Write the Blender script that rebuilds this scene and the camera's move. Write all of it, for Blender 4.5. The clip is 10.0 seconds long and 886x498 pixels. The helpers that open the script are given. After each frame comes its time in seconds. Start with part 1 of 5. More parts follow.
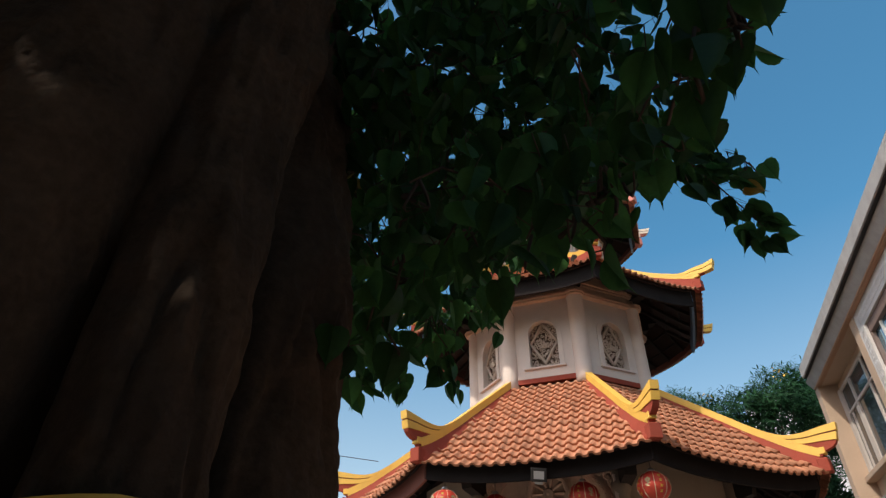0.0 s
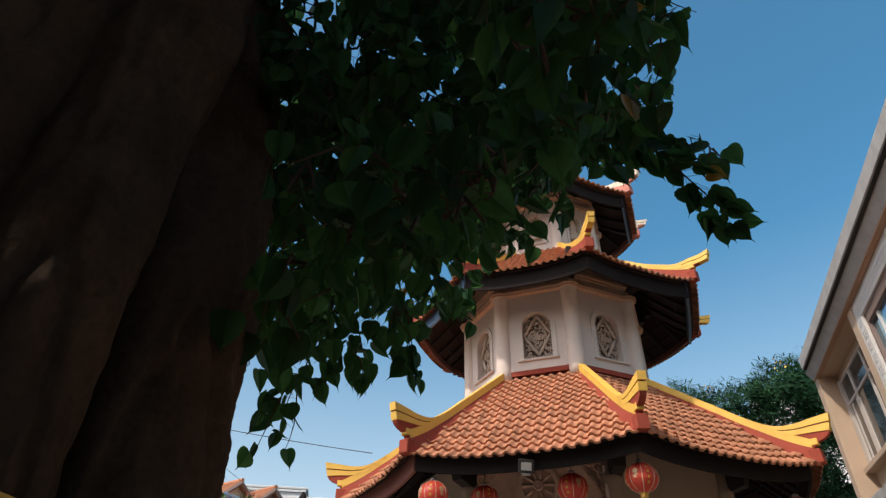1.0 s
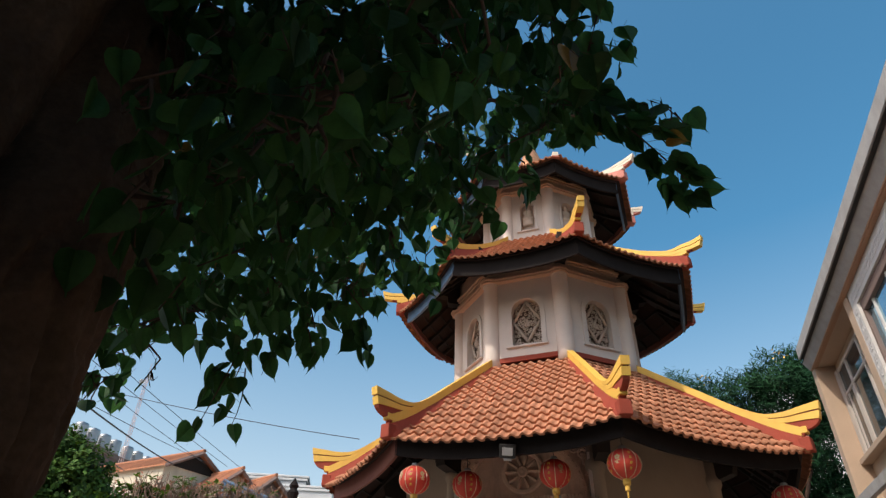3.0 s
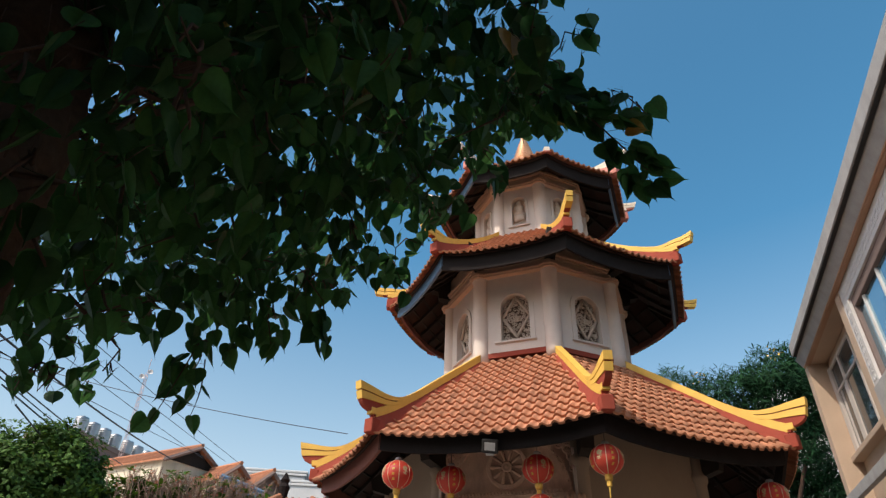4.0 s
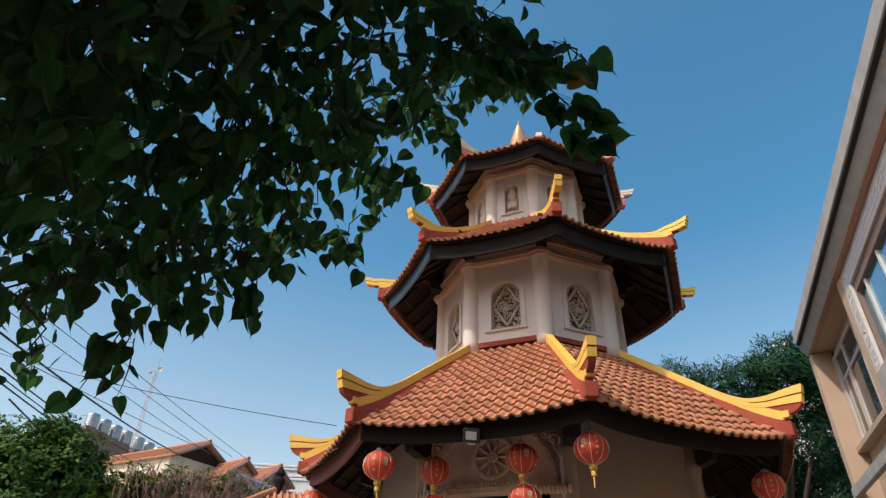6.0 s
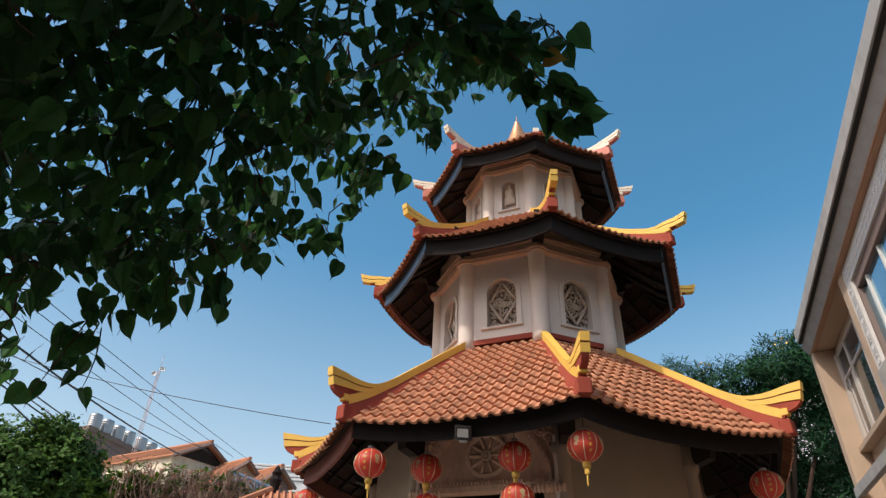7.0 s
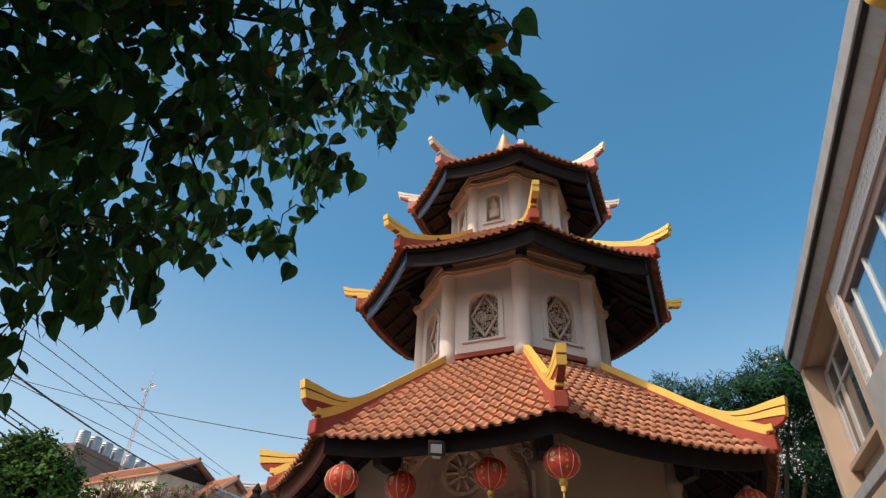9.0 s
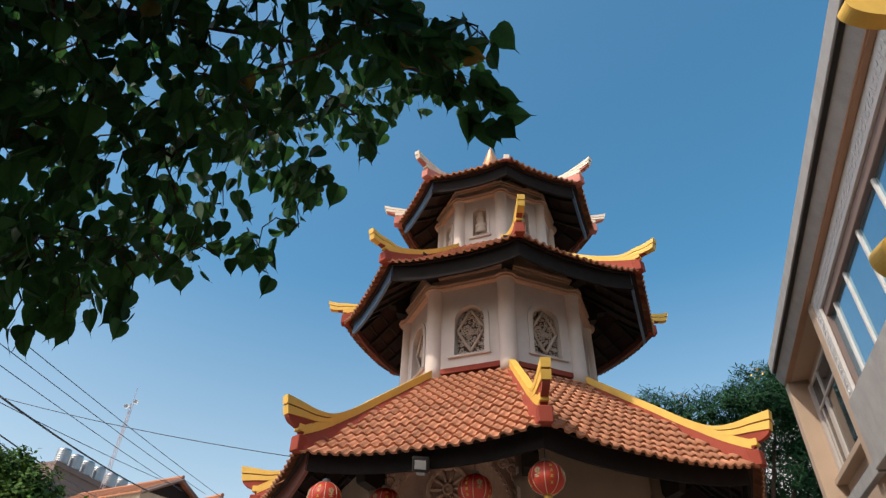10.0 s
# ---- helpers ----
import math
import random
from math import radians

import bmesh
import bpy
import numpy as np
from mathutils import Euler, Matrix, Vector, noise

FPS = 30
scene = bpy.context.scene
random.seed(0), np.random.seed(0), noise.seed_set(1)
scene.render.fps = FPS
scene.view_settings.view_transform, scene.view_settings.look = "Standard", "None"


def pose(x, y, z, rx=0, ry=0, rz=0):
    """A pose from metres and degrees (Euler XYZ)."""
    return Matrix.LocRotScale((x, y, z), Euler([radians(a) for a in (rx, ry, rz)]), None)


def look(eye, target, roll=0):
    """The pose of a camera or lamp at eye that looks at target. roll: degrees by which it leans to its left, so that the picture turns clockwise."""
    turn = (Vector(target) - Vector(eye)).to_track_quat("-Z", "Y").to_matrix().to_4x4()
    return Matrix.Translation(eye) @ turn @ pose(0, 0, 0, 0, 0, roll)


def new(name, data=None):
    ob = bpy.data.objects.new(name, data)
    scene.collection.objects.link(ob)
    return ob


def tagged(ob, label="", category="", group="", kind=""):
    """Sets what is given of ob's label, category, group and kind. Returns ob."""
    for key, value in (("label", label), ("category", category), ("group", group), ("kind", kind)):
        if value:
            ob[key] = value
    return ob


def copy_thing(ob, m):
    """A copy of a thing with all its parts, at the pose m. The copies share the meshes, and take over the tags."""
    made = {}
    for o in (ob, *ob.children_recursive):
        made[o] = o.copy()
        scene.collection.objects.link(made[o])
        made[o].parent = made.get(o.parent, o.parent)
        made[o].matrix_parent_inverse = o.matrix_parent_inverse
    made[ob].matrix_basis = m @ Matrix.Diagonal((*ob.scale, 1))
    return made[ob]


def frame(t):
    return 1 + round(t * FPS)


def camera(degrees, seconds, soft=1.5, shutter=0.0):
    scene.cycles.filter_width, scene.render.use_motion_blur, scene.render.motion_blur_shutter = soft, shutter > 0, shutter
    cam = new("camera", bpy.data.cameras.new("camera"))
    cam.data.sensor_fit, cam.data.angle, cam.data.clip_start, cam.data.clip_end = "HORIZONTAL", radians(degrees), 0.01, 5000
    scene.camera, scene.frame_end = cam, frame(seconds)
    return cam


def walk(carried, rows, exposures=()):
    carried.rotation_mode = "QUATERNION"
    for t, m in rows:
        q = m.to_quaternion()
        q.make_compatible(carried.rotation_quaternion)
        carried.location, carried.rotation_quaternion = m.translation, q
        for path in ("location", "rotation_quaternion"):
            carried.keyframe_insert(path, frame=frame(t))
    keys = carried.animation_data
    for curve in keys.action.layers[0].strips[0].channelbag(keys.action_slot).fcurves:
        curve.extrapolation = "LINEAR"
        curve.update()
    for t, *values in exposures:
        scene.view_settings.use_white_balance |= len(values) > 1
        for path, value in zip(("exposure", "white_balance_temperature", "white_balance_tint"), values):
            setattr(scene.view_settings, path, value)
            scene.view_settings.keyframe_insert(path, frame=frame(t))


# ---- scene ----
import collections
import itertools

cam = camera(73.12, 10.0, 1.35)
# seconds, place of the eye in metres, turn in degrees
PATH = [
    (0.0, 0.000, 0.000, 1.500, 125.91, -0.45, -0.00),
    (0.5, 0.159, 0.028, 1.512, 125.49, -0.54, 0.42),
    (1.0, 0.317, 0.047, 1.498, 125.27, -0.64, 0.81),
    (1.5, 0.405, 0.066, 1.487, 124.98, -0.81, 0.96),
    (2.0, 0.461, 0.152, 1.456, 124.81, -0.87, 0.98),
    (2.5, 0.547, 0.226, 1.470, 124.66, -0.99, 1.08),
    (4.0, 0.954, 0.329, 1.472, 124.18, -1.52, 1.24),
    (4.5, 1.050, 0.398, 1.465, 124.02, -1.50, 1.37),
    (5.0, 1.144, 0.480, 1.462, 123.94, -1.57, 1.69),
    (5.5, 1.278, 0.563, 1.479, 123.81, -1.59, 2.14),
    (7.0, 1.572, 0.807, 1.479, 123.89, -1.80, 2.82),
    (7.5, 1.624, 0.888, 1.497, 124.05, -1.92, 2.96),
    (8.0, 1.700, 0.966, 1.505, 124.25, -2.01, 3.01),
    (8.5, 1.790, 1.019, 1.511, 124.89, -1.93, 2.83),
    (9.0, 1.861, 1.039, 1.510, 125.54, -1.84, 2.41),
    (9.5, 1.903, 1.046, 1.508, 126.26, -1.56, 1.94),
    (10.0, 1.919, 1.064, 1.515, 126.98, -1.27, 1.51),
]
walk(cam, [(t, pose(x, y, z, rx, ry, rz)) for t, x, y, z, rx, ry, rz in PATH])

# ---- world, sun, exposure ----
SUN_AZ, SUN_EL = -140.0, 47.0
world = bpy.data.worlds.new("sky")
scene.world = world
world.use_nodes = True
wn = world.node_tree.nodes
sky = wn.new("ShaderNodeTexSky")
sky.sky_type = "NISHITA"
sky.sun_disc = False
sky.sun_elevation = radians(SUN_EL)
sky.sun_rotation = radians(90 - SUN_AZ)
sky.air_density, sky.dust_density, sky.ozone_density = 1.0, 2.6, 1.2
grade = wn.new("ShaderNodeHueSaturation")
grade.inputs["Hue"].default_value = 0.480
# paler, hazier air towards the horizon, deeper blue overhead
height = wn.new("ShaderNodeSeparateXYZ")
where = wn.new("ShaderNodeTexCoord")
haze = wn.new("ShaderNodeMapRange")
haze.inputs["From Min"].default_value, haze.inputs["From Max"].default_value = 0.15, 0.55
haze.inputs["To Min"].default_value, haze.inputs["To Max"].default_value = 0.70, 1.33
world.node_tree.links.new(where.outputs["Generated"], height.inputs["Vector"])
world.node_tree.links.new(height.outputs["Z"], haze.inputs["Value"])
world.node_tree.links.new(haze.outputs["Result"], grade.inputs["Saturation"])
world.node_tree.links.new(sky.outputs["Color"], grade.inputs["Color"])
world.node_tree.links.new(grade.outputs["Color"], wn["Background"].inputs["Color"])
wn["Background"].inputs["Strength"].default_value = 0.126
sun_data = bpy.data.lights.new("sun", "SUN")
sun_data.energy, sun_data.angle, sun_data.color = 2.2, radians(0.8), (1.0, 0.93, 0.82)
sun = new("sun", sun_data)
sun_dir = Vector((math.cos(radians(SUN_AZ)) * math.cos(radians(SUN_EL)), math.sin(radians(SUN_AZ)) * math.cos(radians(SUN_EL)), math.sin(radians(SUN_EL))))
sun.matrix_world = look(sun_dir * 60, (0, 0, 0))
scene.view_settings.exposure = 0.70

# ---- materials ----
def mat(name, base, rough=0.7, var=0.25, scale=4.0, fine=40.0, bump=0.15, metal=0.0, spread=0.0, stain=None, stain_amt=0.0, spec=0.4, trans=0.0, tint=None):
    """Paint, clay, stone, bark: colour varied at two sizes, with fine relief; spread varies it from piece to piece."""
    m = bpy.data.materials.new(name)
    m.use_nodes = True
    nt = m.node_tree
    n, l = nt.nodes, nt.links
    b = n["Principled BSDF"]
    b.inputs["Roughness"].default_value = rough
    b.inputs["Metallic"].default_value = metal
    b.inputs["Specular IOR Level"].default_value = spec
    tc = n.new("ShaderNodeTexCoord")
    big = n.new("ShaderNodeTexNoise")
    big.inputs["Scale"].default_value, big.inputs["Detail"].default_value, big.inputs["Roughness"].default_value = scale, 6, 0.6
    small = n.new("ShaderNodeTexNoise")
    small.inputs["Scale"].default_value, small.inputs["Detail"].default_value = fine, 4
    l.new(tc.outputs["Object"], big.inputs["Vector"])
    l.new(tc.outputs["Object"], small.inputs["Vector"])
    ramp = n.new("ShaderNodeValToRGB")
    dark = [c * (1 - var) for c in base]
    lite = [min(1, c * (1 + var * 0.6)) for c in (tint or base)]
    ramp.color_ramp.elements[0].position, ramp.color_ramp.elements[1].position = 0.3, 0.72
    ramp.color_ramp.elements[0].color, ramp.color_ramp.elements[1].color = (*dark, 1), (*lite, 1)
    mix = n.new("ShaderNodeMix")
    mix.data_type = "FLOAT"
    mix.inputs[0].default_value = 0.35
    l.new(big.outputs["Fac"], mix.inputs[2])
    l.new(small.outputs["Fac"], mix.inputs[3])
    l.new(mix.outputs[0], ramp.inputs["Fac"])
    col = ramp.outputs["Color"]
    if stain:
        st = n.new("ShaderNodeTexNoise")
        st.inputs["Scale"].default_value, st.inputs["Detail"].default_value, st.inputs["Roughness"].default_value = scale * 0.6, 8, 0.7
        mp = n.new("ShaderNodeMapping")
        mp.inputs["Scale"].default_value = (1.6, 1.6, 0.5)
        mp.inputs["Location"].default_value = (3.1, 1.7, 0.4)
        l.new(tc.outputs["Object"], mp.inputs["Vector"])
        l.new(mp.outputs["Vector"], st.inputs["Vector"])
        mr = n.new("ShaderNodeMapRange")
        mr.inputs["From Min"].default_value, mr.inputs["From Max"].default_value = 0.48, 0.72
        mr.inputs["To Max"].default_value = stain_amt
        l.new(st.outputs["Fac"], mr.inputs["Value"])
        sm = n.new("ShaderNodeMix")
        sm.data_type = "RGBA"
        l.new(mr.outputs["Result"], sm.inputs["Factor"])
        l.new(col, sm.inputs["A"])
        sm.inputs["B"].default_value = (*stain, 1)
        col = sm.outputs["Result"]
    if spread:
        oi = n.new("ShaderNodeObjectInfo")
        ge = n.new("ShaderNodeNewGeometry")
        ad = n.new("ShaderNodeMath")
        ad.operation = "ADD"
        l.new(oi.outputs["Random"], ad.inputs[0])
        l.new(ge.outputs["Random Per Island"], ad.inputs[1])
        fr = n.new("ShaderNodeMath")
        fr.operation = "FRACT"
        l.new(ad.outputs[0], fr.inputs[0])
        mv = n.new("ShaderNodeMapRange")
        mv.inputs["To Min"].default_value, mv.inputs["To Max"].default_value = 1 - spread, 1 + spread * 0.7
        l.new(fr.outputs[0], mv.inputs["Value"])
        hs = n.new("ShaderNodeHueSaturation")
        l.new(mv.outputs["Result"], hs.inputs["Value"])
        l.new(col, hs.inputs["Color"])
        col = hs.outputs["Color"]
    l.new(col, b.inputs["Base Color"])
    if bump:
        bp = n.new("ShaderNodeBump")
        bp.inputs["Strength"].default_value, bp.inputs["Distance"].default_value = bump, 0.02
        l.new(mix.outputs[0], bp.inputs["Height"])
        l.new(bp.outputs["Normal"], b.inputs["Normal"])
    if trans:
        tr = n.new("ShaderNodeBsdfTranslucent")
        hv = n.new("ShaderNodeHueSaturation")
        hv.inputs["Hue"].default_value, hv.inputs["Saturation"].default_value, hv.inputs["Value"].default_value = 0.47, 1.15, 2.2
        l.new(col, hv.inputs["Color"])
        l.new(hv.outputs["Color"], tr.inputs["Color"])
        ms = n.new("ShaderNodeMixShader")
        ms.inputs[0].default_value = trans
        l.new(b.outputs[0], ms.inputs[1])
        l.new(tr.outputs[0], ms.inputs[2])
        l.new(ms.outputs[0], n["Material Output"].inputs["Surface"])
    return m


TILE = mat("terracotta_tile", (0.485, 0.205, 0.107), 0.85, 0.25, 5, 60, 0.25, spread=0.2, stain=(0.20, 0.10, 0.07), stain_amt=0.35)
# clay undersides near-black: the shade below the eaves is in this colour
DECK = mat("shaded_roof_underside", (0.026, 0.011, 0.008), 0.9, 0.4, 6, 50, 0.2)
WALL = mat("cream_wall_paint", (0.63, 0.53, 0.465), 0.85, 0.10, 2.5, 70, 0.08, stain=(0.55, 0.47, 0.40), stain_amt=0.35)
MOULD = mat("peach_moulding_paint", (0.58, 0.39, 0.28), 0.8, 0.1, 3, 60, 0.08, stain=(0.42, 0.30, 0.22), stain_amt=0.4)
RED = mat("red_brown_paint", (0.30, 0.058, 0.034), 0.8, 0.2, 4, 60, 0.08, stain=(0.24, 0.07, 0.05), stain_amt=0.4, spec=0.2)
YELLOW = mat("yellow_paint", (0.74, 0.45, 0.08), 0.6, 0.1, 4, 60, 0.06, stain=(0.55, 0.32, 0.07), stain_amt=0.4)
PALE = mat("faded_cream_paint", (0.74, 0.62, 0.48), 0.6, 0.12, 4, 60, 0.06, stain=(0.5, 0.36, 0.25), stain_amt=0.3)
PINK = mat("faded_red_paint", (0.50, 0.16, 0.11), 0.6, 0.15, 4, 60, 0.06)
GROOVE = mat("groove_maroon", (0.16, 0.035, 0.02), 0.7, 0.2, 5, 50, 0.05)
# fascia colours hold the light: near-black shaded, brown lit, blue sky sheen
FASCIA = mat("shaded_fascia_and_figure_black", (0.024, 0.020, 0.019), 0.95, 0.25, 4, 40, 0.1, spec=0.03)
BROWN = mat("lit_fascia_brown", (0.16, 0.06, 0.045), 0.7, 0.2, 4, 40, 0.1, spec=0.2)
# stands for the shadow gap under the hall's eave; also the floodlight housing
FLATBLACK = mat("shadow_and_housing_black", (0.035, 0.032, 0.03), 0.8, 0.3, 5, 40, 0.1, spec=0.2)
SLATE = mat("sky_sheen_fascia_and_rail_blue", (0.085, 0.15, 0.24), 0.5, 0.2, 4, 40, 0.1)
WOODD = mat("dark_timber", (0.016, 0.011, 0.008), 0.85, 0.3, 6, 60, 0.15)
STONE = mat("carved_sandstone", (0.66, 0.45, 0.33), 0.85, 0.2, 5, 60, 0.2, stain=(0.28, 0.19, 0.14), stain_amt=0.5)
# near-black in place of the darkness of unlit rooms
DARKIN = mat("unlit_interior_black", (0.03, 0.025, 0.022), 0.9, 0.3, 2, 20, 0.0)
BARK = mat("fig_bark", (0.072, 0.045, 0.028), 0.95, 0.6, 4.0, 38, 1.0, stain=(0.045, 0.03, 0.022), stain_amt=0.8, spec=0.15)
TWIG = mat("twig_bark", (0.07, 0.04, 0.026), 0.9, 0.3, 10, 60, 0.2)
LEAF = mat("bodhi_leaf", (0.028, 0.082, 0.027), 0.6, 0.35, 9, 70, 0.1, spread=0.55, trans=0.32, spec=0.14)
LEAFY = mat("yellowing_leaf", (0.20, 0.15, 0.04), 0.5, 0.3, 9, 70, 0.1, spread=0.3, trans=0.3)
# yellowish tint puts sunlit patches into the leaf colour
LEAF2 = mat("broadleaf_green", (0.024, 0.088, 0.023), 0.65, 0.5, 0.9, 40, 0.1, spread=0.5, spec=0.2, trans=0.15, tint=(0.085, 0.155, 0.025))
LEAF3 = mat("feathery_green", (0.022, 0.073, 0.028), 0.65, 0.35, 1.5, 40, 0.1, spread=0.55, trans=0.12, spec=0.15)
# cream wall darkened: shade under the lowest eave is put into this colour
LOWWALL = mat("shade_darkened_ochre", (0.30, 0.235, 0.178), 0.85, 0.12, 2.0, 50, 0.1, stain=(0.26, 0.19, 0.14), stain_amt=0.5)
CONCRETE = mat("weathered_concrete", (0.36, 0.345, 0.33), 0.9, 0.2, 3, 40, 0.3, stain=(0.26, 0.24, 0.22), stain_amt=0.6)
SOFFIT = mat("brown_soffit_paint", (0.40, 0.23, 0.14), 0.7, 0.12, 3, 40, 0.05)
PEACH = mat("peach_facade_paint", (0.46, 0.335, 0.24), 0.8, 0.08, 1.5, 50, 0.08, stain=(0.45, 0.32, 0.22), stain_amt=0.3)
WHITE = mat("white_window_paint", (0.58, 0.55, 0.52), 0.5, 0.06, 4, 50, 0.04)
GREYM = mat("grey_motif", (0.60, 0.58, 0.57), 0.7, 0.1, 8, 60, 0.05)
FRAMEP = mat("cream_window_frame_paint", (0.50, 0.44, 0.39), 0.6, 0.08, 4, 50, 0.05)
CREAMH = mat("cream_house_wall", (0.66, 0.58, 0.44), 0.85, 0.12, 0.8, 12, 0.1, stain=(0.30, 0.25, 0.20), stain_amt=0.6)
GREYH = mat("grey_house_wall", (0.20, 0.14, 0.12), 0.85, 0.15, 0.6, 10, 0.1)
WHITEH = mat("white_house_wall", (0.60, 0.60, 0.59), 0.85, 0.08, 0.6, 10, 0.1, stain=(0.5, 0.5, 0.5), stain_amt=0.3)
STEEL = mat("stainless_steel", (0.40, 0.40, 0.40), 0.4, 0.08, 3, 30, 0.03, metal=1.0)
LATTICE = mat("red_white_mast_paint", (0.60, 0.42, 0.38), 0.6, 0.3, 0.7, 20, 0.0)
CABLE = mat("black_cable", (0.03, 0.03, 0.035), 0.6, 0.1, 5, 30, 0.0)
SILK = mat("red_lantern_silk", (0.55, 0.068, 0.036), 0.45, 0.15, 6, 120, 0.1, trans=0.22)
GOLD = mat("gold_print", (0.68, 0.42, 0.08), 0.45, 0.2, 20, 90, 0.05)
BLOSSOM_GOLD = mat("dull_gold_print", (0.52, 0.36, 0.20), 0.5, 0.3, 20, 90, 0.05)
GILT = mat("copper_finial", (0.70, 0.36, 0.20), 0.4, 0.15, 6, 50, 0.05, metal=0.6)
CHROME = mat("grey_metal", (0.45, 0.45, 0.45), 0.4, 0.1, 8, 50, 0.02, metal=0.7)
GROUND = mat("paving_ground", (0.33, 0.28, 0.235), 0.9, 0.2, 0.6, 12, 0.2)
BRANCHB = mat("bare_frangipani_branch", (0.25, 0.165, 0.12), 0.85, 0.2, 4, 40, 0.1)
BLOSSOM = mat("coral_blossom", (0.62, 0.22, 0.14), 0.6, 0.2, 6, 50, 0.0, spread=0.3)
STONE_PALE = mat("pale_carved_plaster", (0.58, 0.45, 0.36), 0.85, 0.15, 8, 60, 0.15, stain=(0.35, 0.27, 0.21), stain_amt=0.4)
# the blue of the reflected sky is put into this glass colour
GLASS = bpy.data.materials.new("window_glass")
GLASS.use_nodes = True
_g = GLASS.node_tree.nodes["Principled BSDF"]
_g.inputs["Base Color"].default_value, _g.inputs["Roughness"].default_value, _g.inputs["Metallic"].default_value = (0.24, 0.44, 0.56, 1), 0.05, 0.75
_g.inputs["Specular IOR Level"].default_value = 0.8

DARKGLASS = GLASS.copy()
DARKGLASS.name = "dark_window_glass"
_g = DARKGLASS.node_tree.nodes["Principled BSDF"]
_g.inputs["Base Color"].default_value, _g.inputs["Metallic"].default_value = (0.03, 0.04, 0.045, 1), 0.0


# ---- mesh helpers ----
def box_bm(sx, sy, sz, m=None, bevel=0.0, bm=None):
    bm = bm or bmesh.new()
    r = bmesh.ops.create_cube(bm, size=1.0, matrix=(m or Matrix()) @ Matrix.Diagonal((sx, sy, sz, 1)))
    if bevel:
        es = list({e for v in r["verts"] for e in v.link_edges})
        bmesh.ops.bevel(bm, geom=es, offset=bevel, segments=1, affect="EDGES")
    return bm


def cyl_bm(r1, r2, h, m=None, seg=16, bm=None):
    """Along z from 0 to h, then moved by m."""
    bm = bm or bmesh.new()
    bmesh.ops.create_cone(bm, cap_ends=True, segments=seg, radius1=r1, radius2=r2, depth=h, matrix=(m or Matrix()) @ Matrix.Translation((0, 0, h / 2)))
    return bm


def lathe_bm(profile, seg=24, m=None, bm=None, ribs=0, rib=0.0):
    bm = bm or bmesh.new()
    m = m or Matrix()
    rings = []
    for r, z in profile:
        rings.append([bm.verts.new(m @ Vector((r * (1 + rib * math.cos(ribs * 2 * math.pi * i / seg)) * math.cos(2 * math.pi * i / seg), r * (1 + rib * math.cos(ribs * 2 * math.pi * i / seg)) * math.sin(2 * math.pi * i / seg), z))) for i in range(seg)])
    for a, b in zip(rings, rings[1:]):
        for i in range(seg):
            bm.faces.new((a[i], a[(i + 1) % seg], b[(i + 1) % seg], b[i]))
    bm.faces.new(rings[0][::-1])
    bm.faces.new(rings[-1])
    return bm


def tube_bm(points, radii, seg=8, bm=None):
    """A tube through points, with a radius at each."""
    bm = bm or bmesh.new()
    rings = []
    for i, p in enumerate(points):
        p = Vector(p)
        d = (Vector(points[min(i + 1, len(points) - 1)]) - Vector(points[max(i - 1, 0)])).normalized()
        q = d.to_track_quat("Z", "Y").to_matrix()
        r = radii[i] if isinstance(radii, (list, tuple)) else radii
        rings.append([bm.verts.new(p + q @ Vector((r * math.cos(2 * math.pi * k / seg), r * math.sin(2 * math.pi * k / seg), 0))) for k in range(seg)])
    for a, b in zip(rings, rings[1:]):
        best = min(range(seg), key=lambda s: (a[0].co - b[s].co).length)
        for k in range(seg):
            bm.faces.new((a[k], a[(k + 1) % seg], b[(k + 1 + best) % seg], b[(k + best) % seg]))
    bm.faces.new(rings[0][::-1])
    bm.faces.new(rings[-1])
    return bm


def sweep_bm(frames, section, bm=None):
    """Loft of one closed section (list of (u, w)) through frames (place, u way, w way)."""
    bm = bm or bmesh.new()
    rings = [[bm.verts.new(p + u * a + w * b) for a, b in section] for p, u, w in frames]
    k = len(section)
    for a, b in zip(rings, rings[1:]):
        for i in range(k):
            bm.faces.new((a[i], a[(i + 1) % k], b[(i + 1) % k], b[i]))
    bm.faces.new(rings[0][::-1])
    bm.faces.new(rings[-1])
    return bm


def prism_bm(outline, depth, m=None, bm=None):
    """An outline in the x, z plane, from y = -depth / 2 to depth / 2."""
    bm = bm or bmesh.new()
    m = m or Matrix()
    a = [bm.verts.new(m @ Vector((x, -depth / 2, z))) for x, z in outline]
    b = [bm.verts.new(m @ Vector((x, depth / 2, z))) for x, z in outline]
    bm.faces.new(a)
    bm.faces.new(b[::-1])
    for i in range(len(a)):
        j = (i + 1) % len(a)
        bm.faces.new((a[j], a[i], b[i], b[j]))
    return bm


def mesh_of(name, bm, material, smooth=False):
    bmesh.ops.recalc_face_normals(bm, faces=bm.faces)
    me = bpy.data.meshes.new(name)
    bm.to_mesh(me)
    bm.free()
    for mt in (material if isinstance(material, (list, tuple)) else [material]):
        me.materials.append(mt)
    if smooth:
        for p in me.polygons:
            p.use_smooth = True
    return me


def part(name, bm, material, parent=None, label="", smooth=False):
    ob = new(name, mesh_of(name, bm, material, smooth))
    if parent:
        ob.parent = parent
    if label:
        ob["label"] = label
    return ob


def thing(name, label, category, group="", kind="", at=(0, 0, 0)):
    ob = new(name)
    ob.location = at
    return tagged(ob, label, category, group, kind)


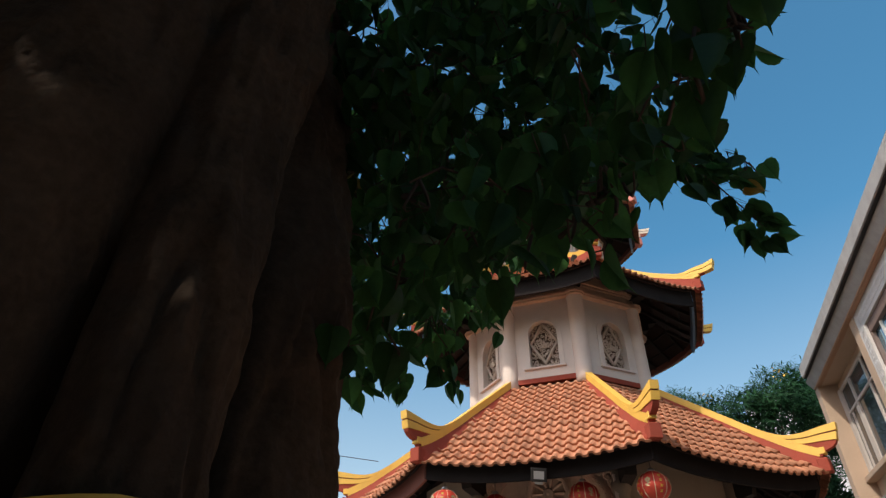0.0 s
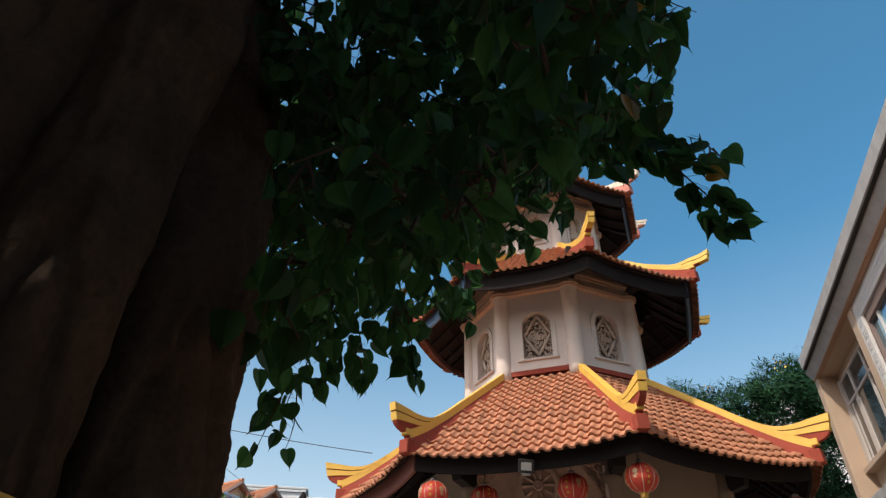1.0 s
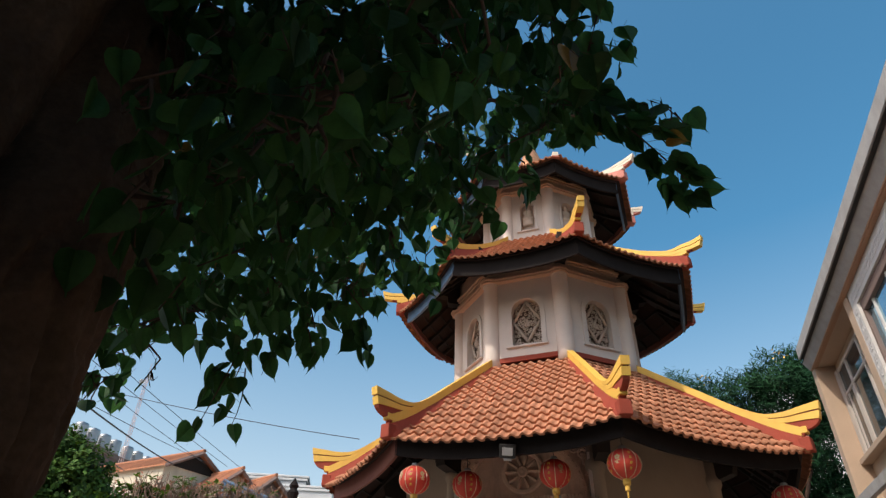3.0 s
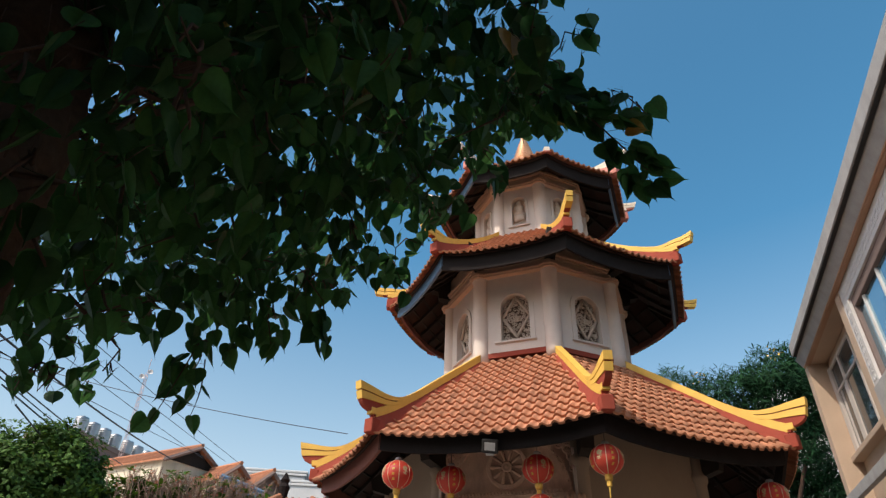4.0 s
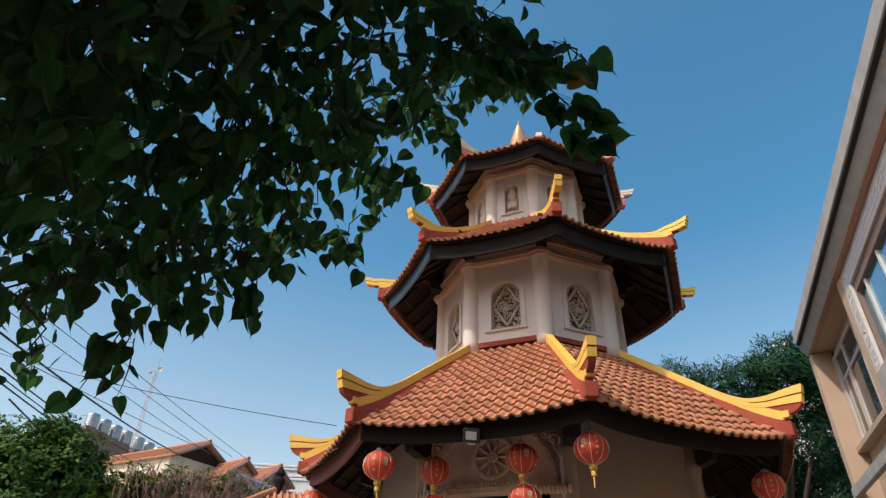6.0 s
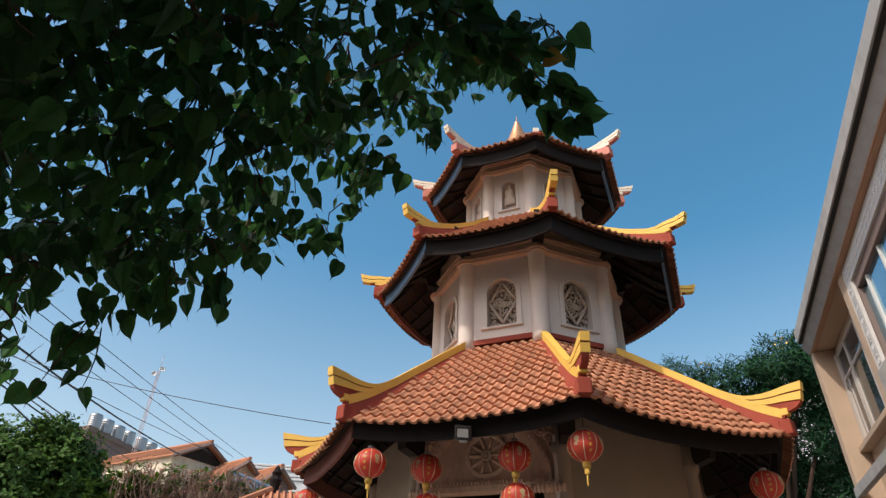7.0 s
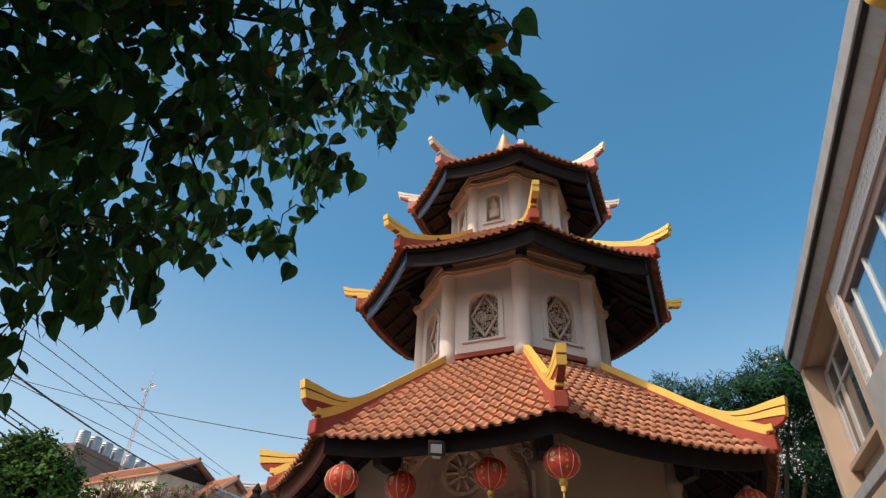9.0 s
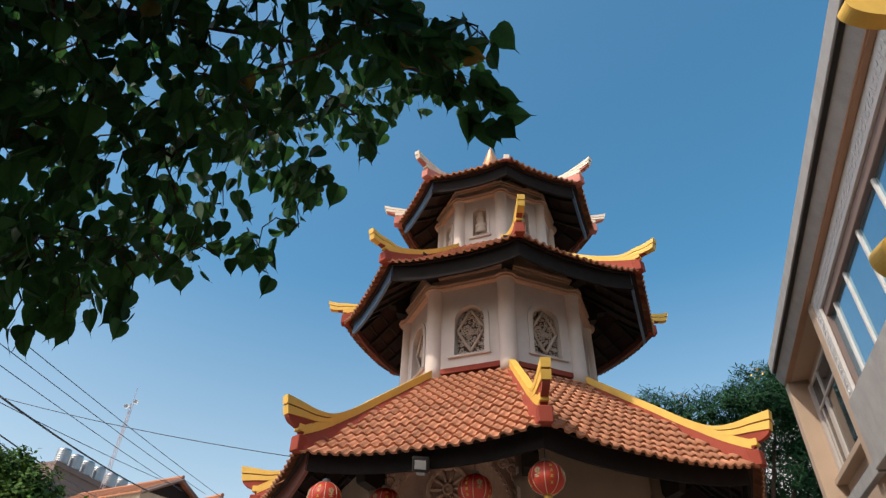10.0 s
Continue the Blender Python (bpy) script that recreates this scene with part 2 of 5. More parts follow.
def lerp(pts, x):
    """A smooth curve through pts (x rising)."""
    xs = [p[0] for p in pts]
    if x <= xs[0]:
        i = 0
    elif x >= xs[-1]:
        i = len(pts) - 2
    else:
        i = max(k for k in range(len(pts) - 1) if xs[k] <= x)
    (x0, y0), (x1, y1) = pts[i], pts[i + 1]
    s0 = (pts[i + 1][1] - pts[i - 1][1]) / (pts[i + 1][0] - pts[i - 1][0]) if i > 0 else (y1 - y0) / (x1 - x0)
    s1 = (pts[i + 2][1] - pts[i][1]) / (pts[i + 2][0] - pts[i][0]) if i + 2 < len(pts) else (y1 - y0) / (x1 - x0)
    h = x1 - x0
    t = (x - x0) / h
    return (2 * t ** 3 - 3 * t ** 2 + 1) * y0 + (t ** 3 - 2 * t ** 2 + t) * h * s0 + (3 * t ** 2 - 2 * t ** 3) * y1 + (t ** 3 - t ** 2) * h * s1


def joined(name, poses, meshes, material, parent):
    vs, fs = [], []
    data = [([v.co.copy() for v in me.vertices], [tuple(p.vertices) for p in me.polygons]) for me in meshes]
    for i, m in enumerate(poses):
        v, fc = data[i % len(data)]
        b = len(vs)
        vs += [tuple(m @ c) for c in v]
        fs += [tuple(b + j for j in t) for t in fc]
    me = bpy.data.meshes.new(name)
    me.from_pydata(vs, [], fs)
    me.materials.append(material)
    me.polygons.foreach_set("use_smooth", [True] * len(fs))
    ob = new(name, me)
    if parent:
        ob.parent = parent
    ob["kind"] = "stuff"
    return ob

# shade behind the window lattices is put into this darker plaster colour
RECESS = mat("shaded_plaster_recess", (0.16, 0.10, 0.07), 0.9, 0.3, 4, 50, 0.1)

# ---- ground ----
gb = bmesh.new()
bmesh.ops.create_grid(gb, x_segments=8, y_segments=8, size=1500)
ground = tagged(part("ground", gb, GROUND), "pale grey paved temple courtyard ground", "ground", kind="structure")

# ---- pagoda ----
AX, AY = 2.675, 12.926
ROOF_TURN, WALL_TURN = -86.8, -87.7
T8 = math.tan(radians(22.5))
pagoda = thing("pagoda", "three-tiered octagonal temple pagoda with terracotta roofs and yellow upturned ridges", "pagoda", at=(AX, AY, 0))

# per tier: slope (distance from the axis across a face, height) from wall to eave, lift of the corners, ridge crest (radius, height), horn tip, corner block
TIERS = [
    dict(slope=[(1.78, 6.36), (2.5, 5.72), (3.2, 5.12), (3.8, 4.53), (4.27, 4.13)], lift=0.16, crest=[(1.90, 6.55), (2.6, 6.03), (3.3, 5.51), (3.8, 5.14), (4.15, 4.95), (4.45, 4.92), (4.75, 4.96), (5.0, 4.99)], block=4.62, fascia=0.28, tile=0.176, rows=14),
    dict(slope=[(1.32, 9.68), (1.84, 9.18), (2.42, 8.64), (2.86, 8.25), (3.18, 8.05)], lift=0.16, crest=[(1.41, 9.81), (1.94, 9.38), (2.52, 8.99), (2.91, 8.79), (3.2, 8.68), (3.49, 8.70), (3.69, 8.70), (3.9, 8.75)], block=3.45, fascia=0.34, tile=0.145, rows=13),
    dict(slope=[(0.243, 12.83), (0.778, 12.13), (1.36, 11.53), (1.9, 11.16), (2.28, 11.00)], lift=0.13, crest=[(0.292, 12.93), (0.875, 12.28), (1.46, 11.83), (1.85, 11.64), (2.14, 11.58), (2.43, 11.61), (2.67, 11.64), (2.87, 11.69)], block=2.48, fascia=0.31, tile=0.145, rows=13),
]


def face_frame(k, turn):
    """The way out of face k (between corners k and k + 1), and along it."""
    a = radians(turn + 45 * k + 22.5)
    out = Vector((math.cos(a), math.sin(a), 0))
    return out, Vector((-out.y, out.x, 0))


def corner_way(k, turn):
    a = radians(turn + 45 * k)
    return Vector((math.cos(a), math.sin(a), 0))


def roof_z(T, r, a):
    r0, r1 = T["slope"][0][0], T["slope"][-1][0]
    f = max(0.0, min(1.15, (r - r0) / (r1 - r0)))
    return lerp(T["slope"], r) + T["lift"] * f ** 2 * min(1.2, abs(a) / (r * T8)) ** 2.6


def roof_point(T, k, r, a, up=0.0):
    out, along = face_frame(k, ROOF_TURN)
    return out * r + along * a + Vector((0, 0, roof_z(T, r, a) + up))


def roof_deck(T, k, parent):
    bm = bmesh.new()
    nr, na = 10, 12
    r0, r1 = T["slope"][0][0], T["slope"][-1][0] - 0.07
    tops, bots = [], []
    for i in range(nr + 1):
        r = r0 + (r1 - r0) * i / nr
        tops.append([bm.verts.new(roof_point(T, k, r, (2 * j / na - 1) * r * T8, -0.03)) for j in range(na + 1)])
        bots.append([bm.verts.new(roof_point(T, k, r, (2 * j / na - 1) * r * T8, -0.07)) for j in range(na + 1)])
    for i in range(nr):
        for j in range(na):
            bm.faces.new((tops[i][j], tops[i][j + 1], tops[i + 1][j + 1], tops[i + 1][j]))
            bm.faces.new((bots[i][j], bots[i + 1][j], bots[i + 1][j + 1], bots[i][j + 1]))
    for j in range(na):
        bm.faces.new((tops[nr][j], tops[nr][j + 1], bots[nr][j + 1], bots[nr][j]))
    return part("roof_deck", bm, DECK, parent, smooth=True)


def fascia(T, k, parent, material, label):
    bm = bmesh.new()
    out, along = face_frame(k, ROOF_TURN)
    r = T["slope"][-1][0] - 0.15
    frames = []
    for j in range(17):
        a = (j / 8 - 1) * (r * T8 + 0.01)
        frames.append((roof_point(T, k, r, a, -0.075), out, Vector((0, 0, 1))))
    deep = T["fascia"] * (1.0 if k in (-1, 0) or T is TIERS[0] else 0.72 if k in (-2, 1) else 0.4)
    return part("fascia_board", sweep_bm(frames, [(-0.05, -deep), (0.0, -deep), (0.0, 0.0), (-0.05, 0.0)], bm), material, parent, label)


def soffit_battens(T, k, parent, wall_r):
    """Rafters and battens seen from below."""
    out, along = face_frame(k, ROOF_TURN)
    r1 = T["slope"][-1][0] - 0.22
    for i in range(-6, 7):
        a = i * 0.5
        rr = max(wall_r, abs(a) / T8 + 0.08)
        if rr > r1 - 0.3:
            continue
        fr = [(roof_point(T, k, rr + (r1 - rr) * j / 6, a, -0.075), along, Vector((0, 0, 1))) for j in range(7)]
        part("rafter", sweep_bm(fr, [(-0.03, -0.09), (0.03, -0.09), (0.03, 0.0), (-0.03, 0.0)]), WOODD, parent)
    n = int((r1 - wall_r) / 0.26)
    for i in range(n):
        r = wall_r + 0.15 + 0.26 * i
        fr = [(roof_point(T, k, r, (j / 5 - 1) * r * T8, -0.072), out, Vector((0, 0, 1))) for j in range(11)]
        part("batten", sweep_bm(fr, [(-0.02, -0.03), (0.02, -0.03), (0.02, 0.0), (-0.02, 0.0)]), WOODD, parent)


def ridge(T, k, parent, top_mat, side_mat, top_label):
    """Hip ridge with its red flank, yellow crest, block and three-fingered horn."""
    way = corner_way(k, ROOF_TURN)
    side = Vector((-way.y, way.x, 0))
    up = Vector((0, 0, 1))
    crest = T["crest"]
    rb = T["block"]
    hub = part("ridge", bmesh.new(), side_mat, parent)
    bm = bmesh.new()
    r0 = crest[0][0]
    n = 22
    thick = 0.055

    def base(r):
        return roof_z(T, min(r * math.cos(radians(22.5)), T["slope"][-1][0]), r * math.sin(radians(22.5))) - 0.05

    horn_r = rb - 0.72
    broken = T is TIERS[2] and k == 0  # the horn here is gone

    def crest_low(r):
        # the yellow band runs on straight to the block, below the horn
        if broken:
            return base(r) + 0.15
        z = lerp(crest, r)
        if r <= horn_r:
            return z
        f = (r - horn_r) / (rb - horn_r)
        return lerp(crest, horn_r) + (base(rb) + 0.40 - lerp(crest, horn_r)) * (f * 1.25 - 0.25 * f * f)
    lo, mid = [], []
    rs = [r0 + (rb - r0) * i / n for i in range(n + 1)]
    for r in rs:
        z1 = crest_low(r)
        band = (0.145, 0.12, 0.11)[TIERS.index(T)]
        lo.append((r, base(r), z1 - band))
        mid.append((r, z1 - band, z1))
    def strip(rows, w, w0=None):
        w0 = w0 or w
        b2 = bmesh.new()
        fr = []
        for r, za, zb in rows:
            p = way * r
            fr.append([b2.verts.new(p + side * s + up * z) for s, z in ((-w0, za), (w0, za), (w, max(zb, za + 0.02)), (-w, max(zb, za + 0.02)))])
        for A, B in zip(fr, fr[1:]):
            for i in range(4):
                b2.faces.new((A[i], A[(i + 1) % 4], B[(i + 1) % 4], B[i]))
        b2.faces.new(fr[0][::-1])
        b2.faces.new(fr[-1])
        return b2
    hub.data = mesh_of("ridge_flank", strip(lo, thick, 0.115), side_mat)
    part("ridge_crest", strip(mid, thick + 0.006), top_mat, hub, top_label)
    if broken:
        return hub
    # corner block
    zb = base(rb)
    m = Matrix.Translation(way * (rb + 0.02) + up * (zb + 0.12)) @ Matrix.Rotation(math.atan2(way.y, way.x), 4, "Z")
    part("corner_block", box_bm(0.17, 0.19, 0.22, m, 0.012), side_mat, hub)
    # horn: two yellow fingers over a red one, swept up and out
    tip_r, tip_z = crest[-1]
    m0 = Matrix.Rotation(math.atan2(way.y, way.x), 4, "Z")

    def finger(name, lo_a, hi_a, lo_b, hi_b, r_end_lo, r_end_hi, mt, depth, label=""):
        pts_top, pts_bot = [], []
        for i in range(13):
            f = i / 12
            rt = horn_r - 0.15 + (r_end_hi - horn_r + 0.15) * f
            rl = horn_r - 0.15 + (r_end_lo - horn_r + 0.15) * f
            pts_top.append((rt, hi_a(f) if callable(hi_a) else hi_a))
            pts_bot.append((rl, lo_a(f) if callable(lo_a) else lo_a))
        return part(name, prism_bm(pts_top + pts_bot[::-1], depth, m0), mt, hub, label)
    crest_f = lambda f: lerp(crest, horn_r - 0.15 + (tip_r - horn_r + 0.15) * f)
    h = tip_z - (zb + (0.36 if T is TIERS[0] else 0.23))  # height of the horn's end
    thin = (1.0, 0.8, 0.6)[TIERS.index(T)]
    t1 = lambda f: crest_f(f) - (0.02 + 0.27 * h * f * thin)
    t2 = lambda f: crest_f(f) - (0.030 + 0.31 * h * f * thin)
    t3 = lambda f: crest_f(f) - (0.05 + 0.57 * h * f * thin)
    t4 = lambda f: crest_f(f) - (0.07 + 0.68 * h * f)
    t5 = lambda f: crest_f(f) - (0.09 + 0.93 * h * f ** 0.9)
    finger("horn_finger", t1, crest_f, 0, 0, tip_r - 0.02, tip_r, top_mat, 0.13)
    finger("horn_groove", t2, t1, 0, 0, tip_r - 0.05, tip_r - 0.04, GROOVE, 0.10)
    finger("horn_finger", t3, t2, 0, 0, tip_r - 0.06, tip_r - 0.03, top_mat, 0.13)
    # crescent of the core between the fingers and the crest band
    top = [(horn_r - 0.1 + (tip_r - 0.07 - horn_r + 0.1) * i / 12, t3(i / 12) + 0.01) for i in range(13)]
    zb1 = base(rb) + 0.33
    xe, ze = top[-1]
    edge = []
    for i in range(1, 9):
        f = i / 8
        edge.append(((1 - f) ** 2 * xe + 2 * f * (1 - f) * (xe - 0.01) + f * f * (rb + 0.07), (1 - f) ** 2 * ze + 2 * f * (1 - f) * (zb1 + 0.05) + f * f * zb1))
    low = [(horn_r - 0.1 + (rb + 0.03 - horn_r + 0.1) * f, crest_low(horn_r) + (zb1 - 0.03 - crest_low(horn_r)) * f - 0.05) for f in (1.0, 0.5, 0.0)]
    part("horn_core", prism_bm(top + edge + low, 0.10, m0), side_mat, hub)
    part("band_end", box_bm(0.16, 2 * thick + 0.014, 0.105, Matrix.Translation(way * (rb + 0.02) + up * (base(rb) + 0.345)) @ m0, 0.008), top_mat, hub)
    return hub


def tile_mesh(w, length):
    """S-shaped clay tile, lying along -y (down the slope), its upper end at y = 0."""
    bm = bmesh.new()
    prof = []
    for i in range(13):
        u = i / 12
        z = 0.20 * w * math.sin(math.pi * (u - 0.05) / 0.5) ** 0.7 if 0.05 < u < 0.55 else -0.004 - 0.006 * math.sin(math.pi * ((u - 0.55) % 1) / 0.5)
        prof.append(((u - 0.5) * (w + 0.018), z))
    up, dn, lip = [], [], []
    for x, z in prof:
        up.append(bm.verts.new((x, 0.0, z - 0.012)))
        dn.append(bm.verts.new((x, -length, z + 0.030)))
        lip.append(bm.verts.new((x, -length + 0.004, z - 0.004)))
    for i in range(12):
        bm.faces.new((up[i], dn[i], dn[i + 1], up[i + 1]))
        bm.faces.new((dn[i], lip[i], lip[i + 1], dn[i + 1]))
    bmesh.ops.recalc_face_normals(bm, faces=bm.faces)
    me = bpy.data.meshes.new("roof_tile")
    bm.to_mesh(me)
    bm.free()
    for p in me.polygons:
        p.use_smooth = p.index % 2 == 0
    me.materials.append(TILE)
    return me


def tile_poses(T, k, rng):
    """Where the tiles of one face lie, in the pagoda's frame."""
    out, along = face_frame(k, ROOF_TURN)
    r0, r1 = T["slope"][0][0] + 0.06, T["slope"][-1][0] + 0.05
    w = T["tile"]
    rows = T["rows"]
    # rows evenly spaced along the slope
    samples = [r0 + (r1 - r0) * i / 60 for i in range(61)]
    dist = [0.0]
    for p, q in zip(samples, samples[1:]):
        dist.append(dist[-1] + math.hypot(q - p, roof_z(T, q, 0) - roof_z(T, p, 0)))
    step = dist[-1] / rows
    for i in range(rows):
        d1 = (i + 1) * step
        rl = float(np.interp(d1, dist, samples))
        ru = float(np.interp(max(0, d1 - step * 1.12), dist, samples))
        half = rl * T8
        n = int(half / w) + 1
        for j in range(-n, n + 1):
            a = (j + 0.25) * w
            if abs(a) > 0.5 * (rl + ru) * T8 - 0.02:
                continue
            p_low = roof_point(T, k, rl, a, 0.0)
            p_up = roof_point(T, k, ru, a, 0.0)
            down = (p_low - p_up).normalized()
            tang = (roof_point(T, k, rl, a + 0.05) - roof_point(T, k, rl, a - 0.05)).normalized()
            nrm = tang.cross(down * -1).normalized()
            x = (down * -1).cross(nrm).normalized()
            m = Matrix((x, down * -1, nrm)).transposed().to_4x4()
            m.translation = p_up + nrm * rng.uniform(-0.003, 0.004) + x * rng.uniform(-0.004, 0.004)
            yield m @ Matrix.Rotation(rng.uniform(-0.012, 0.012), 4, "Z"), (p_low - p_up).length


roofs = []
for ti, T in enumerate(TIERS):
    roof = thing("roof", "", "", at=(0, 0, 0))
    for key in ("label", "category"):
        if key in roof:
            del roof[key]
    roof.parent = pagoda
    roof.location.x = (0.0, 0.05, 0.06)[ti]
    roofs.append(roof)
    for k in range(-4, 4):
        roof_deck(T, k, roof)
        # board colour is picked by how light falls on each side
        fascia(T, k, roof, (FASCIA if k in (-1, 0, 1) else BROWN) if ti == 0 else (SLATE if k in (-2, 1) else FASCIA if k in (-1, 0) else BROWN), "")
        soffit_battens(T, k, roof, (3.0, 1.85, 1.3)[ti])
        ridge(T, k, roof, YELLOW if ti < 2 else PALE, RED if ti < 2 else PINK, "yellow painted crest" if ti < 2 else "faded cream crest")


# ---- pagoda: storeys ----
def face_matrix(k, r, turn=None):
    """x along the face, y out of it, z up; origin at the axis' height on the face plane."""
    out, along = face_frame(k, WALL_TURN if turn is None else turn)
    m = Matrix((along, out, Vector((0, 0, 1)))).transposed().to_4x4()
    m.translation = out * r
    return m


def arch_line(w, z0, spring, n=12, rise=1.0):
    """Outline of an arched opening from lower left, over the top, to lower right."""
    pts = [(-w / 2, z0)]
    for i in range(n + 1):
        a = math.pi * (1 - i / n)
        pts.append((w / 2 * math.cos(a), spring + w / 2 * rise * math.sin(a)))
    return pts + [(w / 2, z0)]


def arched_panel(half, z0, z1, w, wz0, spring, depth, m, rise=1.0, sh=0.0):
    """A wall panel with an arched opening through it; outer face at y = 0."""
    bm = bmesh.new()
    arch = arch_line(w, wz0, spring, 12, rise)
    cols = []
    for y in (0.0, -depth):
        V = lambda x, z: bm.verts.new(m @ Vector((x, y, z)))
        top = [V(x, z1) for x, z in arch]
        arc = [V(x, z) for x, z in arch]
        bot = [V(x, z0) for x, z in (arch[0], arch[-1])]
        cl = [V(-half - sh, z0), V(-half - sh, wz0), V(-half - sh, z1)]
        cr = [V(half - sh, z0), V(half - sh, wz0), V(half - sh, z1)]
        for i in range(1, len(arch) - 2):
            bm.faces.new((arc[i], arc[i + 1], top[i + 1], top[i]))
        bm.faces.new((bot[0], bot[1], arc[-1], arc[0]))
        bm.faces.new((cl[0], bot[0], arc[0], cl[1]))
        bm.faces.new((cl[1], arc[0], arc[1], top[1], cl[2]))
        bm.faces.new((bot[1], cr[0], cr[1], arc[-1]))
        bm.faces.new((arc[-1], cr[1], cr[2], top[-2], arc[-2]))
        for v in (top[0], top[-1]):
            bm.verts.remove(v)
        cols.append(arc)
    for i in range(len(arch)):
        j = (i + 1) % len(arch)
        bm.faces.new((cols[0][i], cols[0][j], cols[1][j], cols[1][i]))
    return bm


def arch_frame(w_in, w_out, z0, spring, depth, m, rise=1.0):
    bm = bmesh.new()
    a, b = arch_line(w_in, z0, spring, 12, rise), arch_line(w_out, z0, spring, 12, rise)
    rows = []
    for y in (depth, 0.0):
        rows.append([[bm.verts.new(m @ Vector((x, y, z))) for x, z in line] for line in (a, b)])
    n = len(a)
    for i in range(n - 1):
        bm.faces.new((rows[0][0][i], rows[0][0][i + 1], rows[0][1][i + 1], rows[0][1][i]))
        bm.faces.new((rows[0][1][i], rows[0][1][i + 1], rows[1][1][i + 1], rows[1][1][i]))
        bm.faces.new((rows[0][0][i + 1], rows[0][0][i], rows[1][0][i], rows[1][0][i + 1]))
    return bm


def curl(bm, m, cx, cz, r, start, turns, rad, shrink=0.55):
    pts = []
    n = max(6, int(9 * turns))
    for i in range(n + 1):
        f = i / n
        a = start + f * turns * 2 * math.pi
        q = r * (1 - shrink * f)
        pts.append(m @ Vector((cx + q * math.cos(a), 0, cz + q * math.sin(a))))
    tube_bm(pts, [rad * (1.1 - 0.5 * i / n) for i in range(n + 1)], 5, bm)


def lattice_mesh(w, z0, spring, seed, diamond=True):
    """Pierced scrollwork that fills an arched opening, in face coordinates at y = 0."""
    rng = random.Random(seed)
    bm = bmesh.new()
    m = Matrix()
    inside = lambda x, z: abs(x) < w / 2 - 0.02 and (z < spring or math.hypot(x, z - spring) < w / 2 - 0.02) and z > z0 + 0.02
    zc = (z0 + spring + w / 2) / 2 + 0.03
    placed = []
    for _ in range(900):
        x, z, r = rng.uniform(-w / 2, w / 2), rng.uniform(z0, spring + w / 2), rng.uniform(0.026, 0.046)
        if not inside(x, z) or any(math.hypot(x - a, z - b) < (r + c) * 0.86 for a, b, c in placed):
            continue
        placed.append((x, z, r))
        curl(bm, m, x, z, r, rng.uniform(0, 6.28), rng.uniform(0.8, 1.25) * rng.choice((-1, 1)), 0.0145)
    if diamond:
        hw, hh = w / 2 - 0.02, (spring + w / 2 - z0) / 2 - 0.06
        pts = [(0, zc + hh), (hw, zc), (0, zc - hh), (-hw, zc)]
        for (xa, za), (xb, zb) in zip(pts, pts[1:] + pts[:1]):
            tube_bm([Vector((xa, 0.03, za)), Vector((xb, 0.03, zb))], 0.032, 4, bm)
        # leaf-like centre piece
        for a, s in ((90, 1.0), (48, 0.8), (132, 0.8), (10, 0.6), (170, 0.6)):
            c, q = math.cos(radians(a)), math.sin(radians(a))
            tube_bm([Vector((0, 0.012, zc - 0.10)), Vector((c * 0.06 * s, 0.022, zc - 0.10 + q * 0.09 * s)), Vector((c * 0.12 * s, 0.012, zc - 0.10 + q * 0.2 * s))], [0.012, 0.030, 0.008], 6, bm)
    return mesh_of("lattice", bm, STONE_PALE, True)




def octagon_ring(r, z0, z1, proud, bm=None, swell=0.0):
    """A moulding round the octagon; at the corners it swells round the columns."""
    bm = bm or bmesh.new()
    R = (r + proud) / math.cos(radians(22.5))
    pts = []
    for k in range(8):
        c = corner_way(k, WALL_TURN)
        s = Vector((-c.y, c.x, 0))
        if swell:
            for a in (-70, -35, 0, 35, 70):
                pts.append(c * (r / math.cos(radians(22.5)) - 0.02 + (swell + proud) * math.cos(radians(a))) + s * (swell + proud) * math.sin(radians(a)))
        else:
            pts.append(c * R)
    lo = [bm.verts.new(p + Vector((0, 0, z0))) for p in pts]
    hi = [bm.verts.new(p + Vector((0, 0, z1))) for p in pts]
    n = len(pts)
    for i in range(n):
        bm.faces.new((lo[i], lo[(i + 1) % n], hi[(i + 1) % n], hi[i]))
    bm.faces.new(lo[::-1])
    bm.faces.new(hi)
    return bm


